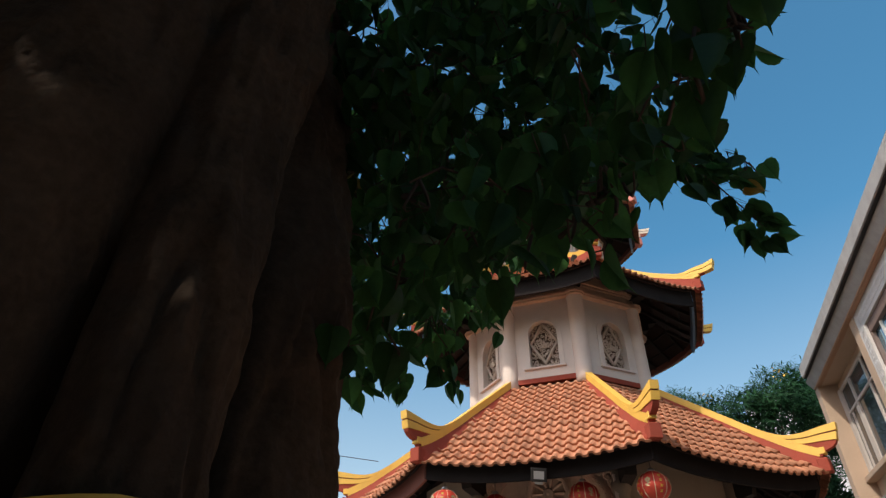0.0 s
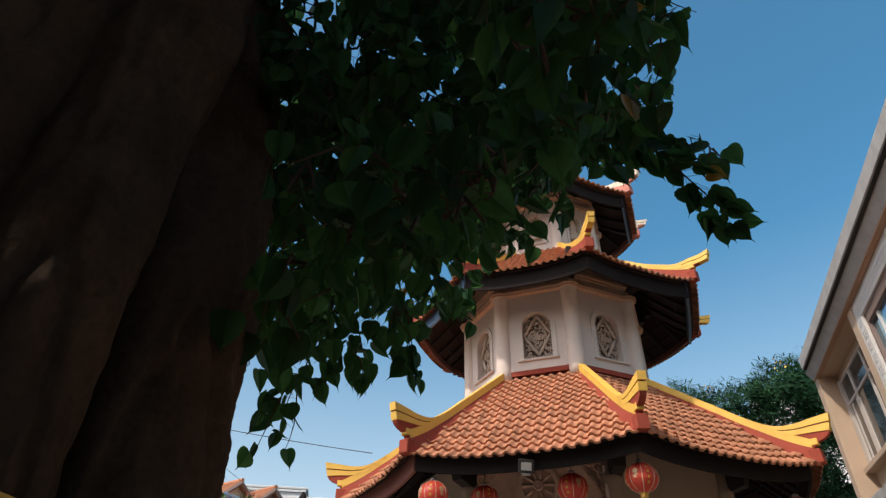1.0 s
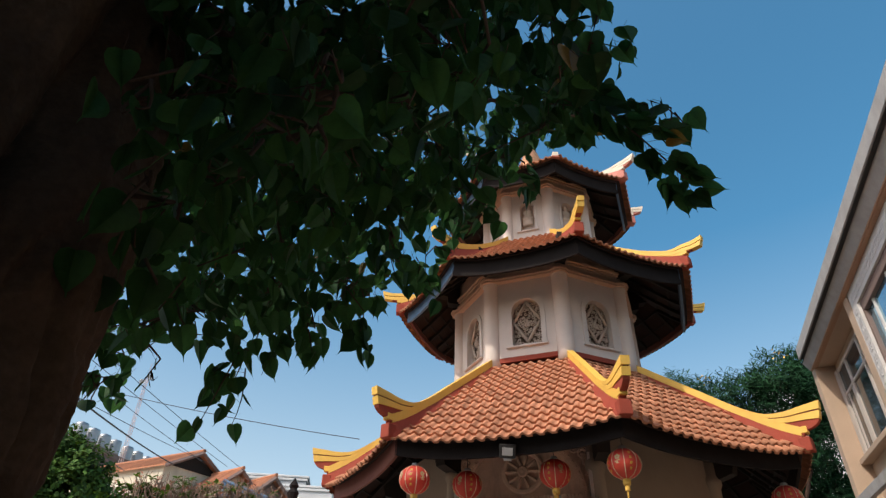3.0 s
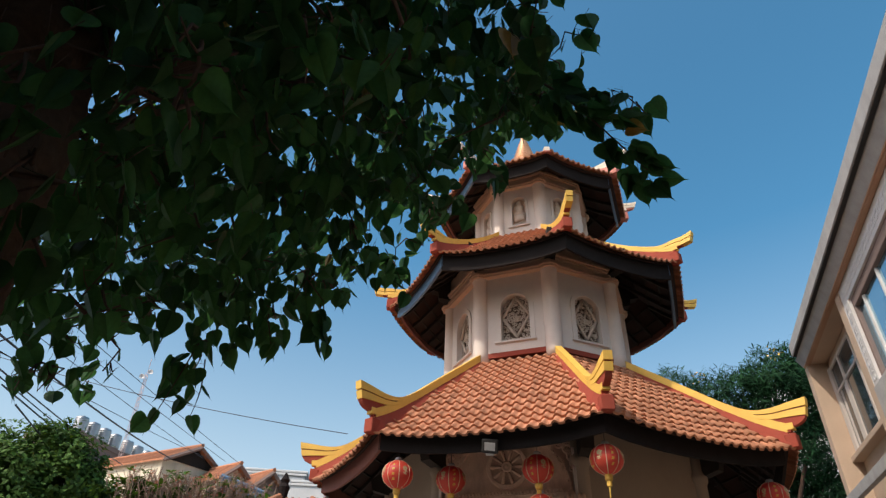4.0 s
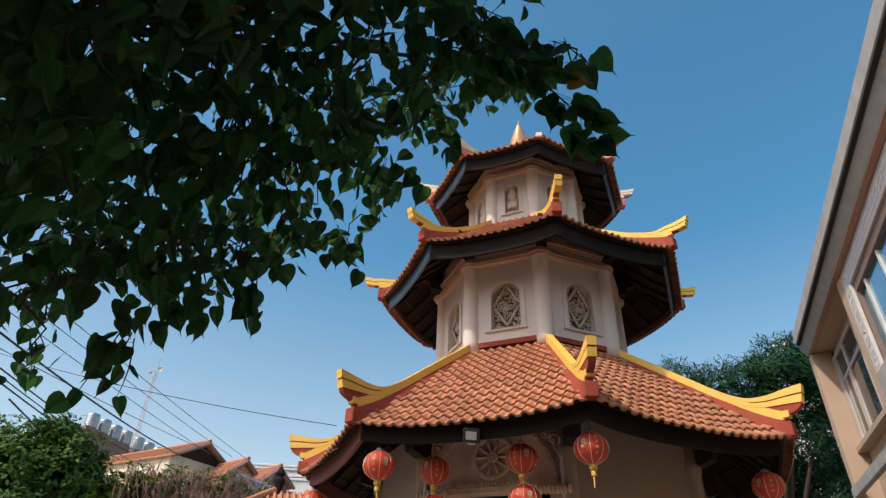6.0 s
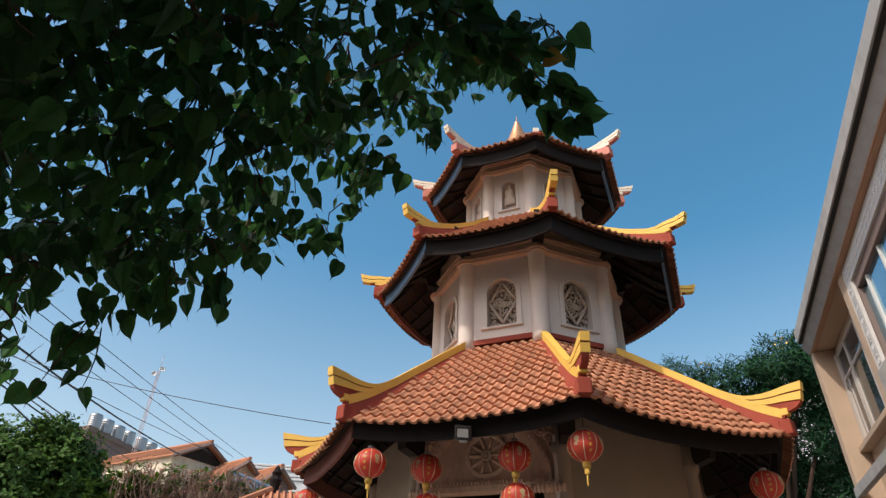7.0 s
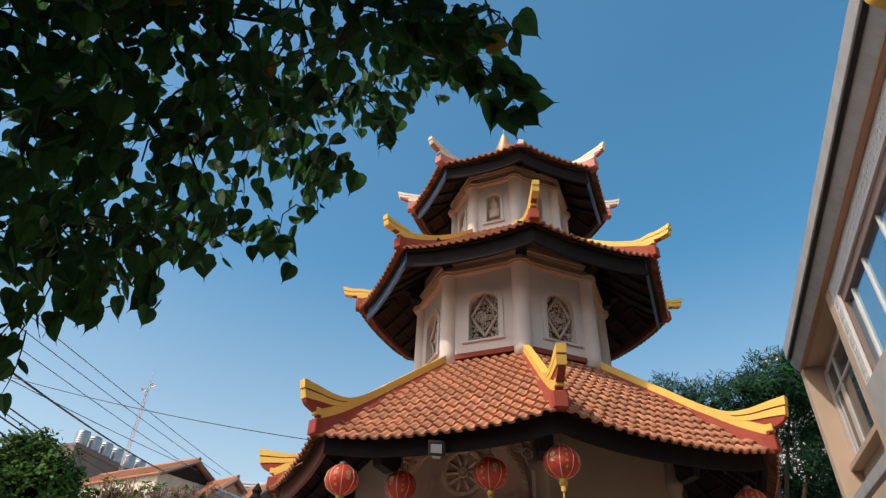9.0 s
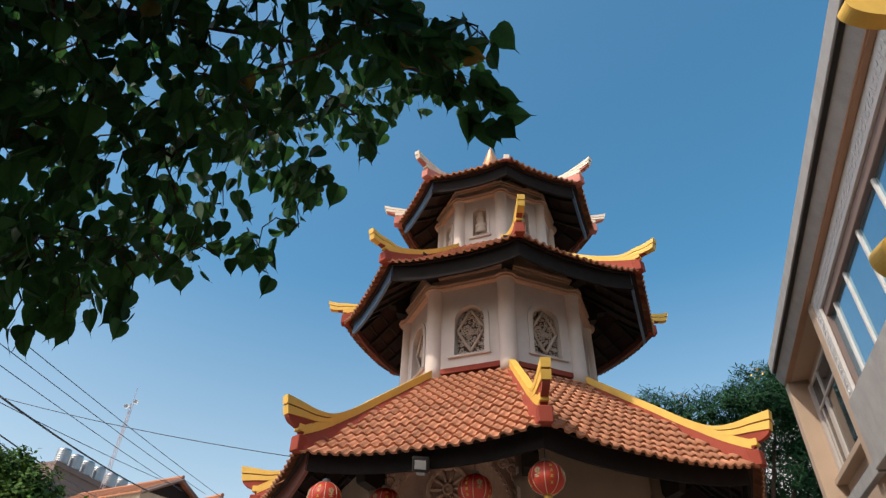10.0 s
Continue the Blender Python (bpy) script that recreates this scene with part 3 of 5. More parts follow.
def storey(name, r, z0, z1, win_w, win_z0, spring, frame_w, cap_z, mesh, seed, figure=False):
    st = part(name, octagon_ring(r, z0, z0 + 0.1, 0.004), RED, pagoda)
    half = r * T8
    for k in range(-4, 4):
        sh = 0.07 if k == 0 and r > 1.5 else 0.0
        m = face_matrix(k, r) @ Matrix.Translation((sh, 0, 0))
        part("wall_panel", arched_panel(half, z0, z1, win_w, win_z0, spring, 0.16, m, 1.0, sh), WALL, st)
        win = part("window_surround", arch_frame(win_w, frame_w, win_z0 - 0.02, spring, 0.025, m), WALL, st)
        part("window_sill", box_bm(frame_w + 0.06, 0.06, 0.04, m @ Matrix.Translation((0, 0.03, win_z0 - 0.04)), 0.008), WALL, st)
        lat = new("lattice", mesh)
        lat.parent = st
        lat.matrix_local = m @ Matrix.Translation((0, -0.06 if figure else -0.11, 0))
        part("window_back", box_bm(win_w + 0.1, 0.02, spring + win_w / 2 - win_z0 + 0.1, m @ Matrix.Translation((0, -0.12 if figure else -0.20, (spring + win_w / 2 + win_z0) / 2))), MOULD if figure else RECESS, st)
        c = corner_way(k, WALL_TURN) * (r / math.cos(radians(22.5)) - 0.06)
        rad = 0.17 if r > 1.5 else 0.145
        prof = [(rad, z0 - 0.1), (rad, z0 + 0.12), (rad * 0.97, cap_z - 0.04), (rad * 1.08, cap_z - 0.02), (rad * 1.08, cap_z + 0.03)]
        part("column", lathe_bm(prof, 20, Matrix.Translation(c)), WALL, st, smooth=True)
    sw = 0.17 if r > 1.5 else 0.14
    part("cornice_moulding", octagon_ring(r, cap_z, cap_z + 0.05, 0.03, None, sw), MOULD, st, "peach painted moulding")
    part("cornice_moulding", octagon_ring(r, cap_z + 0.05, cap_z + 0.09, 0.055, None, sw), MOULD, st)
    part("cornice_band", octagon_ring(r, cap_z + 0.09, cap_z + 0.27, 0.05), MOULD, st)
    part("cornice_moulding", octagon_ring(r, cap_z + 0.27, cap_z + 0.32, 0.09), MOULD, st)
    part("cornice_moulding", octagon_ring(r, cap_z + 0.32, cap_z + 0.37, 0.12), MOULD, st)
    part("wall_head", octagon_ring(r, cap_z + 0.37, z1 + 0.5, 0.0), MOULD, st)
    return st


def corner_brackets(T, r, z, size):
    for k in range(-4, 4):
        w = corner_way(k, ROOF_TURN)
        m = Matrix.Rotation(math.atan2(w.y, w.x), 4, "Z")
        R = r / math.cos(radians(22.5))
        pts = [(R, z), (R + size * 0.55, z + 0.05), (R + size * 0.6, z + 0.22), (R + size, z + 0.26), (R + size, z + 0.5), (R, z + 0.5)]
        part("bracket", prism_bm(pts, 0.22, m), WOODD, pagoda)


upper = storey("middle_storey", 1.85, 6.36, 8.5, 0.60, 6.70, 7.43, 0.80, 8.18, lattice_mesh(0.60, 6.70, 7.43, 5), 1)
corner_brackets(TIERS[1], 1.85, 8.42, 0.5)


def niche_mesh(w, z0, spring):
    """Seated figure of plain rounded shapes on a base, with a pierced strip below."""
    bm = bmesh.new()
    rng = random.Random(3)
    zb = z0 + 0.17
    flat = Matrix.Diagonal((1.0, 0.5, 1.0, 1))
    lathe_bm([(0.02, zb - 0.02), (0.13, zb - 0.02), (0.145, zb + 0.03), (0.115, zb + 0.07), (0.14, zb + 0.11), (0.13, zb + 0.13), (0.02, zb + 0.14)], 16, flat, bm)
    lathe_bm([(0.02, zb + 0.12), (0.13, zb + 0.14), (0.155, zb + 0.18), (0.13, zb + 0.22), (0.09, zb + 0.25), (0.085, zb + 0.30), (0.115, zb + 0.39), (0.10, zb + 0.42), (0.035, zb + 0.445), (0.04, zb + 0.46), (0.062, zb + 0.50), (0.060, zb + 0.54), (0.035, zb + 0.575), (0.028, zb + 0.60), (0.008, zb + 0.615)], 16, flat, bm)
    for i in range(9):
        curl(bm, Matrix(), -w / 2 + 0.04 + i * (w - 0.08) / 8, z0 + 0.05 + 0.05 * (i % 2), 0.034, rng.uniform(0, 6), 1.0, 0.010)
    for i in range(11):
        a = math.pi * (1 - i / 10)
        curl(bm, Matrix(), (w / 2 - 0.035) * math.cos(a), spring - 0.02 + (w / 2 - 0.035) * math.sin(a), 0.03, rng.uniform(0, 6), 0.9, 0.009)
    return mesh_of("niche_relief", bm, STONE_PALE, True)


top_storey = storey("upper_storey", 1.27, 9.45, 11.35, 0.34, 9.93, 10.58, 0.46, 11.02, niche_mesh(0.34, 9.93, 10.58), 2, True)

top_storey.location.x = 0.06

# finial
fin = [(0.40, 12.6), (0.40, 12.85), (0.30, 12.95)]
for i in range(8):
    z, rr = 12.95 + 0.125 * i, 0.335 - 0.037 * i
    fin += [(rr * 0.74, z), (rr, z + 0.045), (rr, z + 0.08), (rr * 0.72, z + 0.12)]
fin += [(0.02, 13.98), (0.008, 14.18)]
part("finial", lathe_bm(fin, 20), GILT, pagoda, "ringed copper-coloured spire finial", True)

# ---- pagoda: ground storey ----
LOW_R = 2.86
gs = part("ground_storey", octagon_ring(LOW_R, 0.0, 0.25, 0.12), STONE, pagoda)
lh = LOW_R * T8
for k in range(-4, 4):
    m = face_matrix(k, LOW_R)
    if k == -1:
        # entrance: doorway, lintel, arched tympanum with a wheel, carved spandrels
        for sx in (-1, 1):
            part("jamb", box_bm(0.30, 0.2, 3.45, m @ Matrix.Translation((sx * (lh - 0.15), -0.1, 1.72))), STONE, gs)
            part("pilaster", box_bm(0.12, 0.10, 4.2, m @ Matrix.Translation((sx * (lh - 0.05), 0.03, 2.1)), 0.01), WALL, gs)
        part("lintel", box_bm(2 * lh - 0.1, 0.24, 0.10, m @ Matrix.Translation((0, -0.06, 3.50)), 0.01), STONE, gs)
        part("tympanum_wall", box_bm(2 * lh, 0.16, 1.2, m @ Matrix.Translation((0, -0.10, 4.14))), STONE, gs)
        part("arch_band", arch_frame(1.86, 2.06, 3.56, 3.56, 0.05, m @ Matrix.Translation((0, -0.02, 0))), STONE, gs)
        for i in range(36):
            x = -0.98 + i * 0.056
            part("dentil", box_bm(0.034, 0.03, 0.05, m @ Matrix.Translation((x, 0.07, 3.575)), 0.006), STONE, gs)
        for i in range(31):
            a = math.pi * (i + 0.5) / 31
            part("bead", box_bm(0.05, 0.03, 0.04, m @ Matrix.Translation((0.98 * math.cos(a), 0.035, 3.56 + 0.98 * math.sin(a))) @ Matrix.Rotation(math.pi / 2 - a, 4, "Y"), 0.008), STONE, gs)
        wh = m @ Matrix.Translation((0.02, -0.02, 3.99)) @ Matrix.Rotation(radians(-90), 4, "X")
        wheel = part("wheel_relief", lathe_bm([(0.27, 0.0), (0.27, 0.045), (0.29, 0.06), (0.33, 0.06), (0.35, 0.045), (0.35, 0.0)], 40, wh), STONE, gs, "carved eight-spoked wheel")
        part("wheel_back", lathe_bm([(0.28, 0.0), (0.28, 0.010), (0.02, 0.010)], 32, wh), STONE, wheel)
        part("hub", lathe_bm([(0.09, 0.0), (0.09, 0.05), (0.06, 0.065), (0.05, 0.05), (0.02, 0.07)], 20, wh), STONE, wheel, smooth=True)
        for i in range(10):
            a = 2 * math.pi * i / 10
            part("spoke", tube_bm([wh @ Vector((0.08 * math.cos(a), 0.08 * math.sin(a), 0.03)), wh @ Vector((0.17 * math.cos(a), 0.17 * math.sin(a), 0.035)), wh @ Vector((0.28 * math.cos(a), 0.28 * math.sin(a), 0.03))], [0.014, 0.026, 0.030], 6), STONE, wheel, smooth=True)
        rng = random.Random(8)
        for sx in (-1, 1):
            bm = bmesh.new()
            placed = []
            for _ in range(700):
                x, zz, r = rng.uniform(0.3, 1.12), rng.uniform(3.62, 4.7), rng.uniform(0.05, 0.11)
                if math.hypot(x, zz - 3.56) < 1.06 + r * 0.6 or x > 1.10 - r * 0.5 or any(math.hypot(x - a, zz - b) < (r + c) * 0.78 for a, b, c in placed):
                    continue
                placed.append((x, zz, r))
                curl(bm, m @ Matrix.Translation((0, 0.0, 0)), sx * x, zz, r, rng.uniform(0, 6.28), rng.uniform(0.9, 1.5) * rng.choice((-1, 1)), 0.028)
                lathe_bm([(0.0 + r * 0.05, 0.0), (r * 0.45, 0.0), (r * 0.4, 0.02), (r * 0.1, 0.035)], 8, m @ Matrix.Translation((sx * x, -0.02, zz)) @ Matrix.Rotation(radians(-90), 4, "X"), bm)
            part("carved_spandrel", bm, STONE, gs, "deeply carved floral scrollwork", True)
            for i in range(9):
                pm = m @ Matrix.Translation((sx * (0.72 + i * 0.06), 0.10, 3.44)) @ Matrix.Rotation(radians(-12), 4, "X")
                part("lotus_petal", lathe_bm([(0.012, -0.06), (0.030, -0.03), (0.034, 0.02), (0.024, 0.055), (0.006, 0.075)], 8, pm), STONE, gs, smooth=True)
        # black sheet stands in for the unlit room behind the door
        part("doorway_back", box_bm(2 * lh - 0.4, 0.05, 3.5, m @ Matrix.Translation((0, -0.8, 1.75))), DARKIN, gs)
    else:
        part("wall_panel", box_bm(2 * lh, 0.16, 4.6, m @ Matrix.Translation((0, -0.08, 2.3))), LOWWALL, gs)
    c = corner_way(k, WALL_TURN) * (LOW_R / math.cos(radians(22.5)) - 0.04)
    part("column", lathe_bm([(0.17, 0.0), (0.17, 0.3), (0.13, 0.36), (0.125, 3.9), (0.16, 3.96), (0.16, 4.05), (0.13, 4.10), (0.13, 4.6)], 20, Matrix.Translation(c)), LOWWALL, gs, smooth=True)
for k in range(-4, 4):
    w = corner_way(k, ROOF_TURN)
    m = Matrix.Rotation(math.atan2(w.y, w.x), 4, "Z")
    part("bracket", prism_bm([(3.0, 3.98), (3.45, 4.10), (3.5, 4.28), (3.0, 4.7)], 0.2, m), WOODD, pagoda)

# tiles: the two faces over the entrance are single pieces, the rest joined
TMESH = {}
trng = random.Random(11)
rest = {0: [], 1: [], 2: []}


def tile_of(length, w=0.176):
    key = (round(length, 2), w)
    if key not in TMESH:
        TMESH[key] = tile_mesh(w, key[0] + 0.005)
    return TMESH[key]


def joined_tiles(ti, ks):
    vs, fs = [], []
    for k in ks:
        for m, length in tile_poses(TIERS[ti], k, trng):
            me = tile_of(length, TIERS[ti]["tile"])
            base = len(vs)
            vs += [tuple(m @ v.co) for v in me.vertices]
            fs += [tuple(base + i for i in p.vertices) for p in me.polygons]
    me = bpy.data.meshes.new("roof_tiles")
    me.from_pydata(vs, [], fs)
    me.materials.append(TILE)
    me.polygons.foreach_set("use_smooth", [i % 2 == 0 for i in range(len(me.polygons))])
    ob = new("roof_tiles", me)
    ob.parent = roofs[ti]
    ob["kind"] = "stuff"


# ---- lanterns ----
def lantern(at, d=0.46, tassel=True):
    lan = thing("paper_lantern", "round red silk lantern with gold prints hanging from the eave", "lantern", "red lanterns", at=at)
    r = d / 2
    prof = []
    for i in range(15):
        a = radians(-78 + 156 * i / 14)
        prof.append((r * math.cos(a) * 1.0, r * 0.90 * math.sin(a)))
    part("shade", lathe_bm(prof, 48, None, None, 16, 0.006), SILK, lan, smooth=True)
    for sgn in (1, -1):
        part("cap", lathe_bm([(r * 0.24, 0), (r * 0.24, 0.03), (r * 0.18, 0.045)] if sgn > 0 else [(r * 0.2, -0.08), (r * 0.24, -0.05), (r * 0.24, 0)], 16, Matrix.Translation((0, 0, sgn * r * 0.88))), CHROME if sgn > 0 else GOLD, lan, "chrome cap" if sgn > 0 else "gold cap", True)
    for i in range(8):
        a = 2 * math.pi * i / 8 + 0.2
        pts = [(r * 1.008 * math.cos(b) * math.cos(a), r * 1.008 * math.cos(b) * math.sin(a), r * 0.905 * math.sin(b)) for b in [radians(-75 + 150 * j / 12) for j in range(13)]]
        part("rib", tube_bm(pts, 0.0045, 4), PALE, lan)
    # gold prints: narrow columns of short bars, and blossoms between them
    def on_shade(a, b, lift):
        p = Vector((r * lift * math.cos(b) * math.cos(a), r * lift * math.cos(b) * math.sin(a), r * (lift - 0.10) * math.sin(b)))
        return Matrix.Translation(p) @ p.to_track_quat("Z", "Y").to_matrix().to_4x4()

    for i in range(8):
        a0 = 2 * math.pi * (i + 0.5) / 8 + 0.2
        rng = random.Random(i)
        if i % 2:
            for j in range(4):
                b = radians(30 - 20 * j)
                bm = bmesh.new()
                for dx, dz, w, h in ((0, 0.013, 0.034, 0.006), (0, 0.0, 0.026, 0.006), (-0.006, -0.012, 0.034, 0.006), (0.0, 0.002, 0.006, 0.034), (0.012, -0.006, 0.006, 0.018)):
                    box_bm(w, h, 0.003, on_shade(a0 + rng.uniform(-0.02, 0.02), b, 1.012) @ Matrix.Translation((dx, dz, 0)), 0, bm)
                part("gold_mark", bm, GOLD, lan, "gold printed bars")
        else:
            bm = bmesh.new()
            for j in range(5):
                m = on_shade(a0, radians(14), 1.012) @ Matrix.Rotation(j * 1.257, 4, "Z") @ Matrix.Translation((0, 0.024, 0))
                lathe_bm([(0.003, 0.002), (0.012, 0.002), (0.017, 0.0)], 8, m, bm)
            for dx, dz, w, h in ((0, -0.055, 0.008, 0.05), (-0.02, -0.065, 0.03, 0.012), (0.022, -0.05, 0.03, 0.012), (0.0, -0.088, 0.045, 0.010)):
                box_bm(w, h, 0.003, on_shade(a0, radians(14), 1.012) @ Matrix.Translation((dx, dz, 0)), 0, bm)
            part("blossom_print", bm, BLOSSOM_GOLD, lan, "dull gold blossom print")
    zt = r * 0.88 + 0.04
    part("hanger", tube_bm([(0, 0, zt), (0, 0, zt + 0.30)], 0.005, 5), CABLE, lan)
    if tassel:
        part("tassel", lathe_bm([(0.035, -0.06), (0.035, 0.0), (0.012, 0.01)], 10, Matrix.Translation((0, 0, -r * 0.88 - 0.09))), GOLD, lan, "yellow tassel")
        part("tassel_strand", tube_bm([(0, 0, -r * 0.88 - 0.14), (0.005, 0, -r * 0.88 - 0.20), (0.012, 0.004, -r * 0.88 - 0.30)], [0.016, 0.012, 0.008], 6), GOLD, lan)
    return lan


L1 = lantern((0.01, 9.64, 3.69))
for p, q in (((0.81, 9.94, 3.70), 25), ((2.08, 9.34, 3.74), 70), ((2.97, 8.83, 3.76), 200), ((-1.65, 12.6, 3.72), 130), ((0.83, 9.98, 3.16), 110), ((2.10, 9.38, 3.20), 160)):
    copy_thing(L1, pose(*p, 0, 0, q))
lantern((5.80, 10.24, 3.64), 0.45)

# floodlight under the eave
fl = thing("floodlight", "small grey floodlight fixed under the dark eave", "lamp", at=(1.37, 8.93, 3.94))
fm = look((0, 0, 0), (-0.15, -0.8, -0.45)) @ pose(0, 0, 0, 0, 0, 6)
part("housing", box_bm(0.23, 0.20, 0.06, fm, 0.012), FLATBLACK, fl, "dark metal housing")
part("lens", box_bm(0.15, 0.11, 0.01, fm @ Matrix.Translation((0, 0, -0.032))), CONCRETE, fl, "pale glass front")
part("yoke", box_bm(0.12, 0.05, 0.08, fm @ Matrix.Translation((0, -0.11, 0.02)), 0.01), CHROME, fl)


# ---- neighbouring building with the concrete eave ----
HB = Matrix.Translation((7.48, 7.91, 0)) @ Matrix.Rotation(math.atan2(0.951, 0.310), 4, "Z")  # x along the front, y out of it
bld = thing("temple_hall", "two-storey peach temple hall with weathered concrete eave and white-framed windows", "building")


def slab(name, s0, s1, e0, e1, z0, z1, mt, bevel=0.0, label="", parent=None):
    """A block of the hall: along the front, out of it (e counts inwards), up."""
    return part(name, box_bm(s1 - s0, e1 - e0, z1 - z0, HB @ Matrix.Translation(((s0 + s1) / 2, -(e0 + e1) / 2, (z0 + z1) / 2)), bevel), mt, parent or bld, label)


slab("eave_slab", -9, 7.33, -0.22, 4.0, 8.12, 8.42, CONCRETE, 0.012, "weathered grey concrete edge")
# flat black strip put where the slab edge only casts shadow
slab("shadow_strip", -9, 7.3, -0.19, -0.12, 8.10, 8.118, FLATBLACK, 0, "black strip in place of the shadow under the eave edge")
slab("eave_beam", -9, 7.58, 0.03, 3.9, 7.88, 8.098, CONCRETE, 0.01)
# cove between the eave edge and the beam
part("eave_cove", prism_bm([(0.115, 8.098), (-0.03, 8.098), (-0.03, 7.882), (-0.004, 7.882)], 16.56, HB @ Matrix.Translation((-0.71, 0, 0)) @ Matrix.Rotation(radians(90), 4, "Z")), CONCRETE, bld, "weathered grey concrete band")
slab("soffit_trim", -9, 7.5, 0.004, 0.14, 7.845, 7.88, SOFFIT, 0.006, "brown painted soffit board")
slab("soffit_trim", -9, 7.5, 0.03, 0.11, 7.83, 7.845, SOFFIT)
slab("soffit", 3.7, 7.5, 0.14, 0.6, 7.85, 7.88, PEACH)
# front bay with glazing
slab("front_pier", 3.42, 3.75, 0.10, 0.8, 0, 7.85, PEACH, 0.01)
fr = slab("frieze", -9, 3.42, 0.12, 0.3, 7.46, 7.84, WHITE, 0.004, "white frieze with grey pierced motif")
fv = slab("frieze", 3.06, 3.42, 0.105, 0.3, 5.7, 7.46, WHITE, 0.004)


def motif(parent, x, z, rot, y):
    m = HB @ Matrix.Translation((x, y, z)) @ Matrix.Rotation(radians(rot), 4, "Y")
    bm = bmesh.new()
    for dx, dz, w, h in ((-0.10, 0.0, 0.018, 0.17), (-0.035, 0.0, 0.018, 0.17), (-0.068, 0.0, 0.06, 0.018)):
        box_bm(w, 0.008, h, m @ Matrix.Translation((dx, 0, dz)), 0, bm)
    for dz in (0.055, -0.055):
        lathe_bm([(0.030, 0.0), (0.046, 0.0), (0.046, 0.008), (0.030, 0.008)], 10, m @ Matrix.Translation((0.07, 0.004, dz)) @ Matrix.Rotation(radians(90), 4, "X"), bm)
    return part("motif", bm, GREYM, parent)


for i in range(28):
    motif(fr, -3.2 + i * 0.235, 7.64, 0, -0.115)
for i in range(6):
    motif(fv, 3.24, 7.28 - i * 0.26, 90, -0.100)
slab("head_frame", -9, 3.06, 0.16, 0.34, 7.26, 7.46, GREYH, 0.01)
for s in (-6.0, -4.7, -3.4, -2.1, -0.8, 0.36, 1.52, 2.5):
    mu = slab("mullion", s, s + 0.075, 0.20, 0.30, 5.5, 7.27, WHITE, 0.012, "white window mullion")
slab("mullion", 2.98, 3.06, 0.16, 0.30, 5.5, 7.27, GREYH, 0.01)
ps = [-9, -6.0, -4.7, -3.4, -2.1, -0.8, 0.36, 1.52, 2.5, 3.0]
for a, b in zip(ps, ps[1:]):
    slab("pane", a + 0.1, b + 0.02, 0.24, 0.255, 5.5, 7.28, GLASS, 0, "glass pane with the reflected sky's blue in its colour")
slab("front_wall", -9, 3.42, 0.36, 0.5, 0, 7.5, PEACH)
slab("parapet", -9, 3.1, -0.02, 0.34, 4.55, 5.68, CONCRETE, 0.012, "rough grey concrete parapet")
slab("ledge", 3.1, 7.6, 0.0, 0.12, 4.5, 4.72, CONCRETE, 0.01)
# recessed window bay beside the end wall
slab("bay_wall", 3.75, 7.3, 0.52, 0.7, 0, 5.5, PEACH)
slab("bay_wall", 3.75, 7.3, 0.52, 0.7, 7.66, 7.85, PEACH)
slab("bay_sill", 3.75, 7.3, 0.30, 0.6, 5.40, 5.52, PEACH, 0.01)
# black sheet stands in for the unlit room behind the panes
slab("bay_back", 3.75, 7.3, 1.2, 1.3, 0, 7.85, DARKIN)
wf = slab("window_frame", 7.08, 7.3, 0.44, 0.6, 5.52, 7.66, FRAMEP, 0.012, "cream painted timber window frame")
slab("jamb", 3.75, 3.9, 0.44, 0.6, 5.52, 7.66, FRAMEP, 0.012, "", wf)
slab("transom", 3.9, 7.08, 0.46, 0.56, 6.98, 7.05, FRAMEP, 0.012, "", wf)
slab("mullion", 6.2, 6.32, 0.46, 0.56, 5.52, 7.66, FRAMEP, 0.012, "", wf)
slab("mullion", 5.0, 5.1, 0.46, 0.56, 5.52, 7.66, FRAMEP, 0.012, "", wf)
slab("sash", 6.86, 6.98, 0.48, 0.56, 5.52, 6.98, FRAMEP, 0.012, "", wf)
slab("sash", 6.40, 6.52, 0.48, 0.56, 5.52, 6.98, FRAMEP, 0.012, "", wf)
slab("head", 3.9, 7.08, 0.46, 0.56, 7.58, 7.66, FRAMEP, 0.012, "", wf)
for a, b in ((3.9, 5.0), (5.1, 6.2), (6.32, 7.08)):
    for c, d in ((5.52, 6.98), (7.05, 7.58)):
        slab("pane", a, b, 0.50, 0.51, c, d, DARKGLASS, 0, "dark reflecting pane", wf)
slab("end_pier", 7.3, 7.62, 0.04, 3.5, 0, 7.86, PEACH, 0.012)
slab("rear_wall", -9, 7.4, 3.4, 3.6, 0, 7.88, PEACH)

# ---- unidentified yellow ornaments placed to fit the camera's view; post added out of view ----
orn = thing("gate_ornament", "yellow and red painted scrolled ornament fitted to the camera's view, on an added red post", "ornament", at=(5.25, 3.55, 0))
part("post", box_bm(0.3, 0.3, 4.6, Matrix.Translation((0.35, 0, 2.3)), 0.02), RED, orn)
for zc, xl, mt in ((5.55, -0.60, YELLOW), (5.27, -0.26, RED), (3.34, -1.25, YELLOW), (4.75, 0.05, YELLOW)):
    out = [(xl + 0.25 - 0.25 * math.cos(a), zc + 0.15 * math.sin(a)) for a in [radians(-90 + 180 * i / 24) for i in range(25)]]
    part("scroll", prism_bm(out + [(0.6, zc + 0.15), (0.6, zc - 0.15)], 0.12), mt, orn)

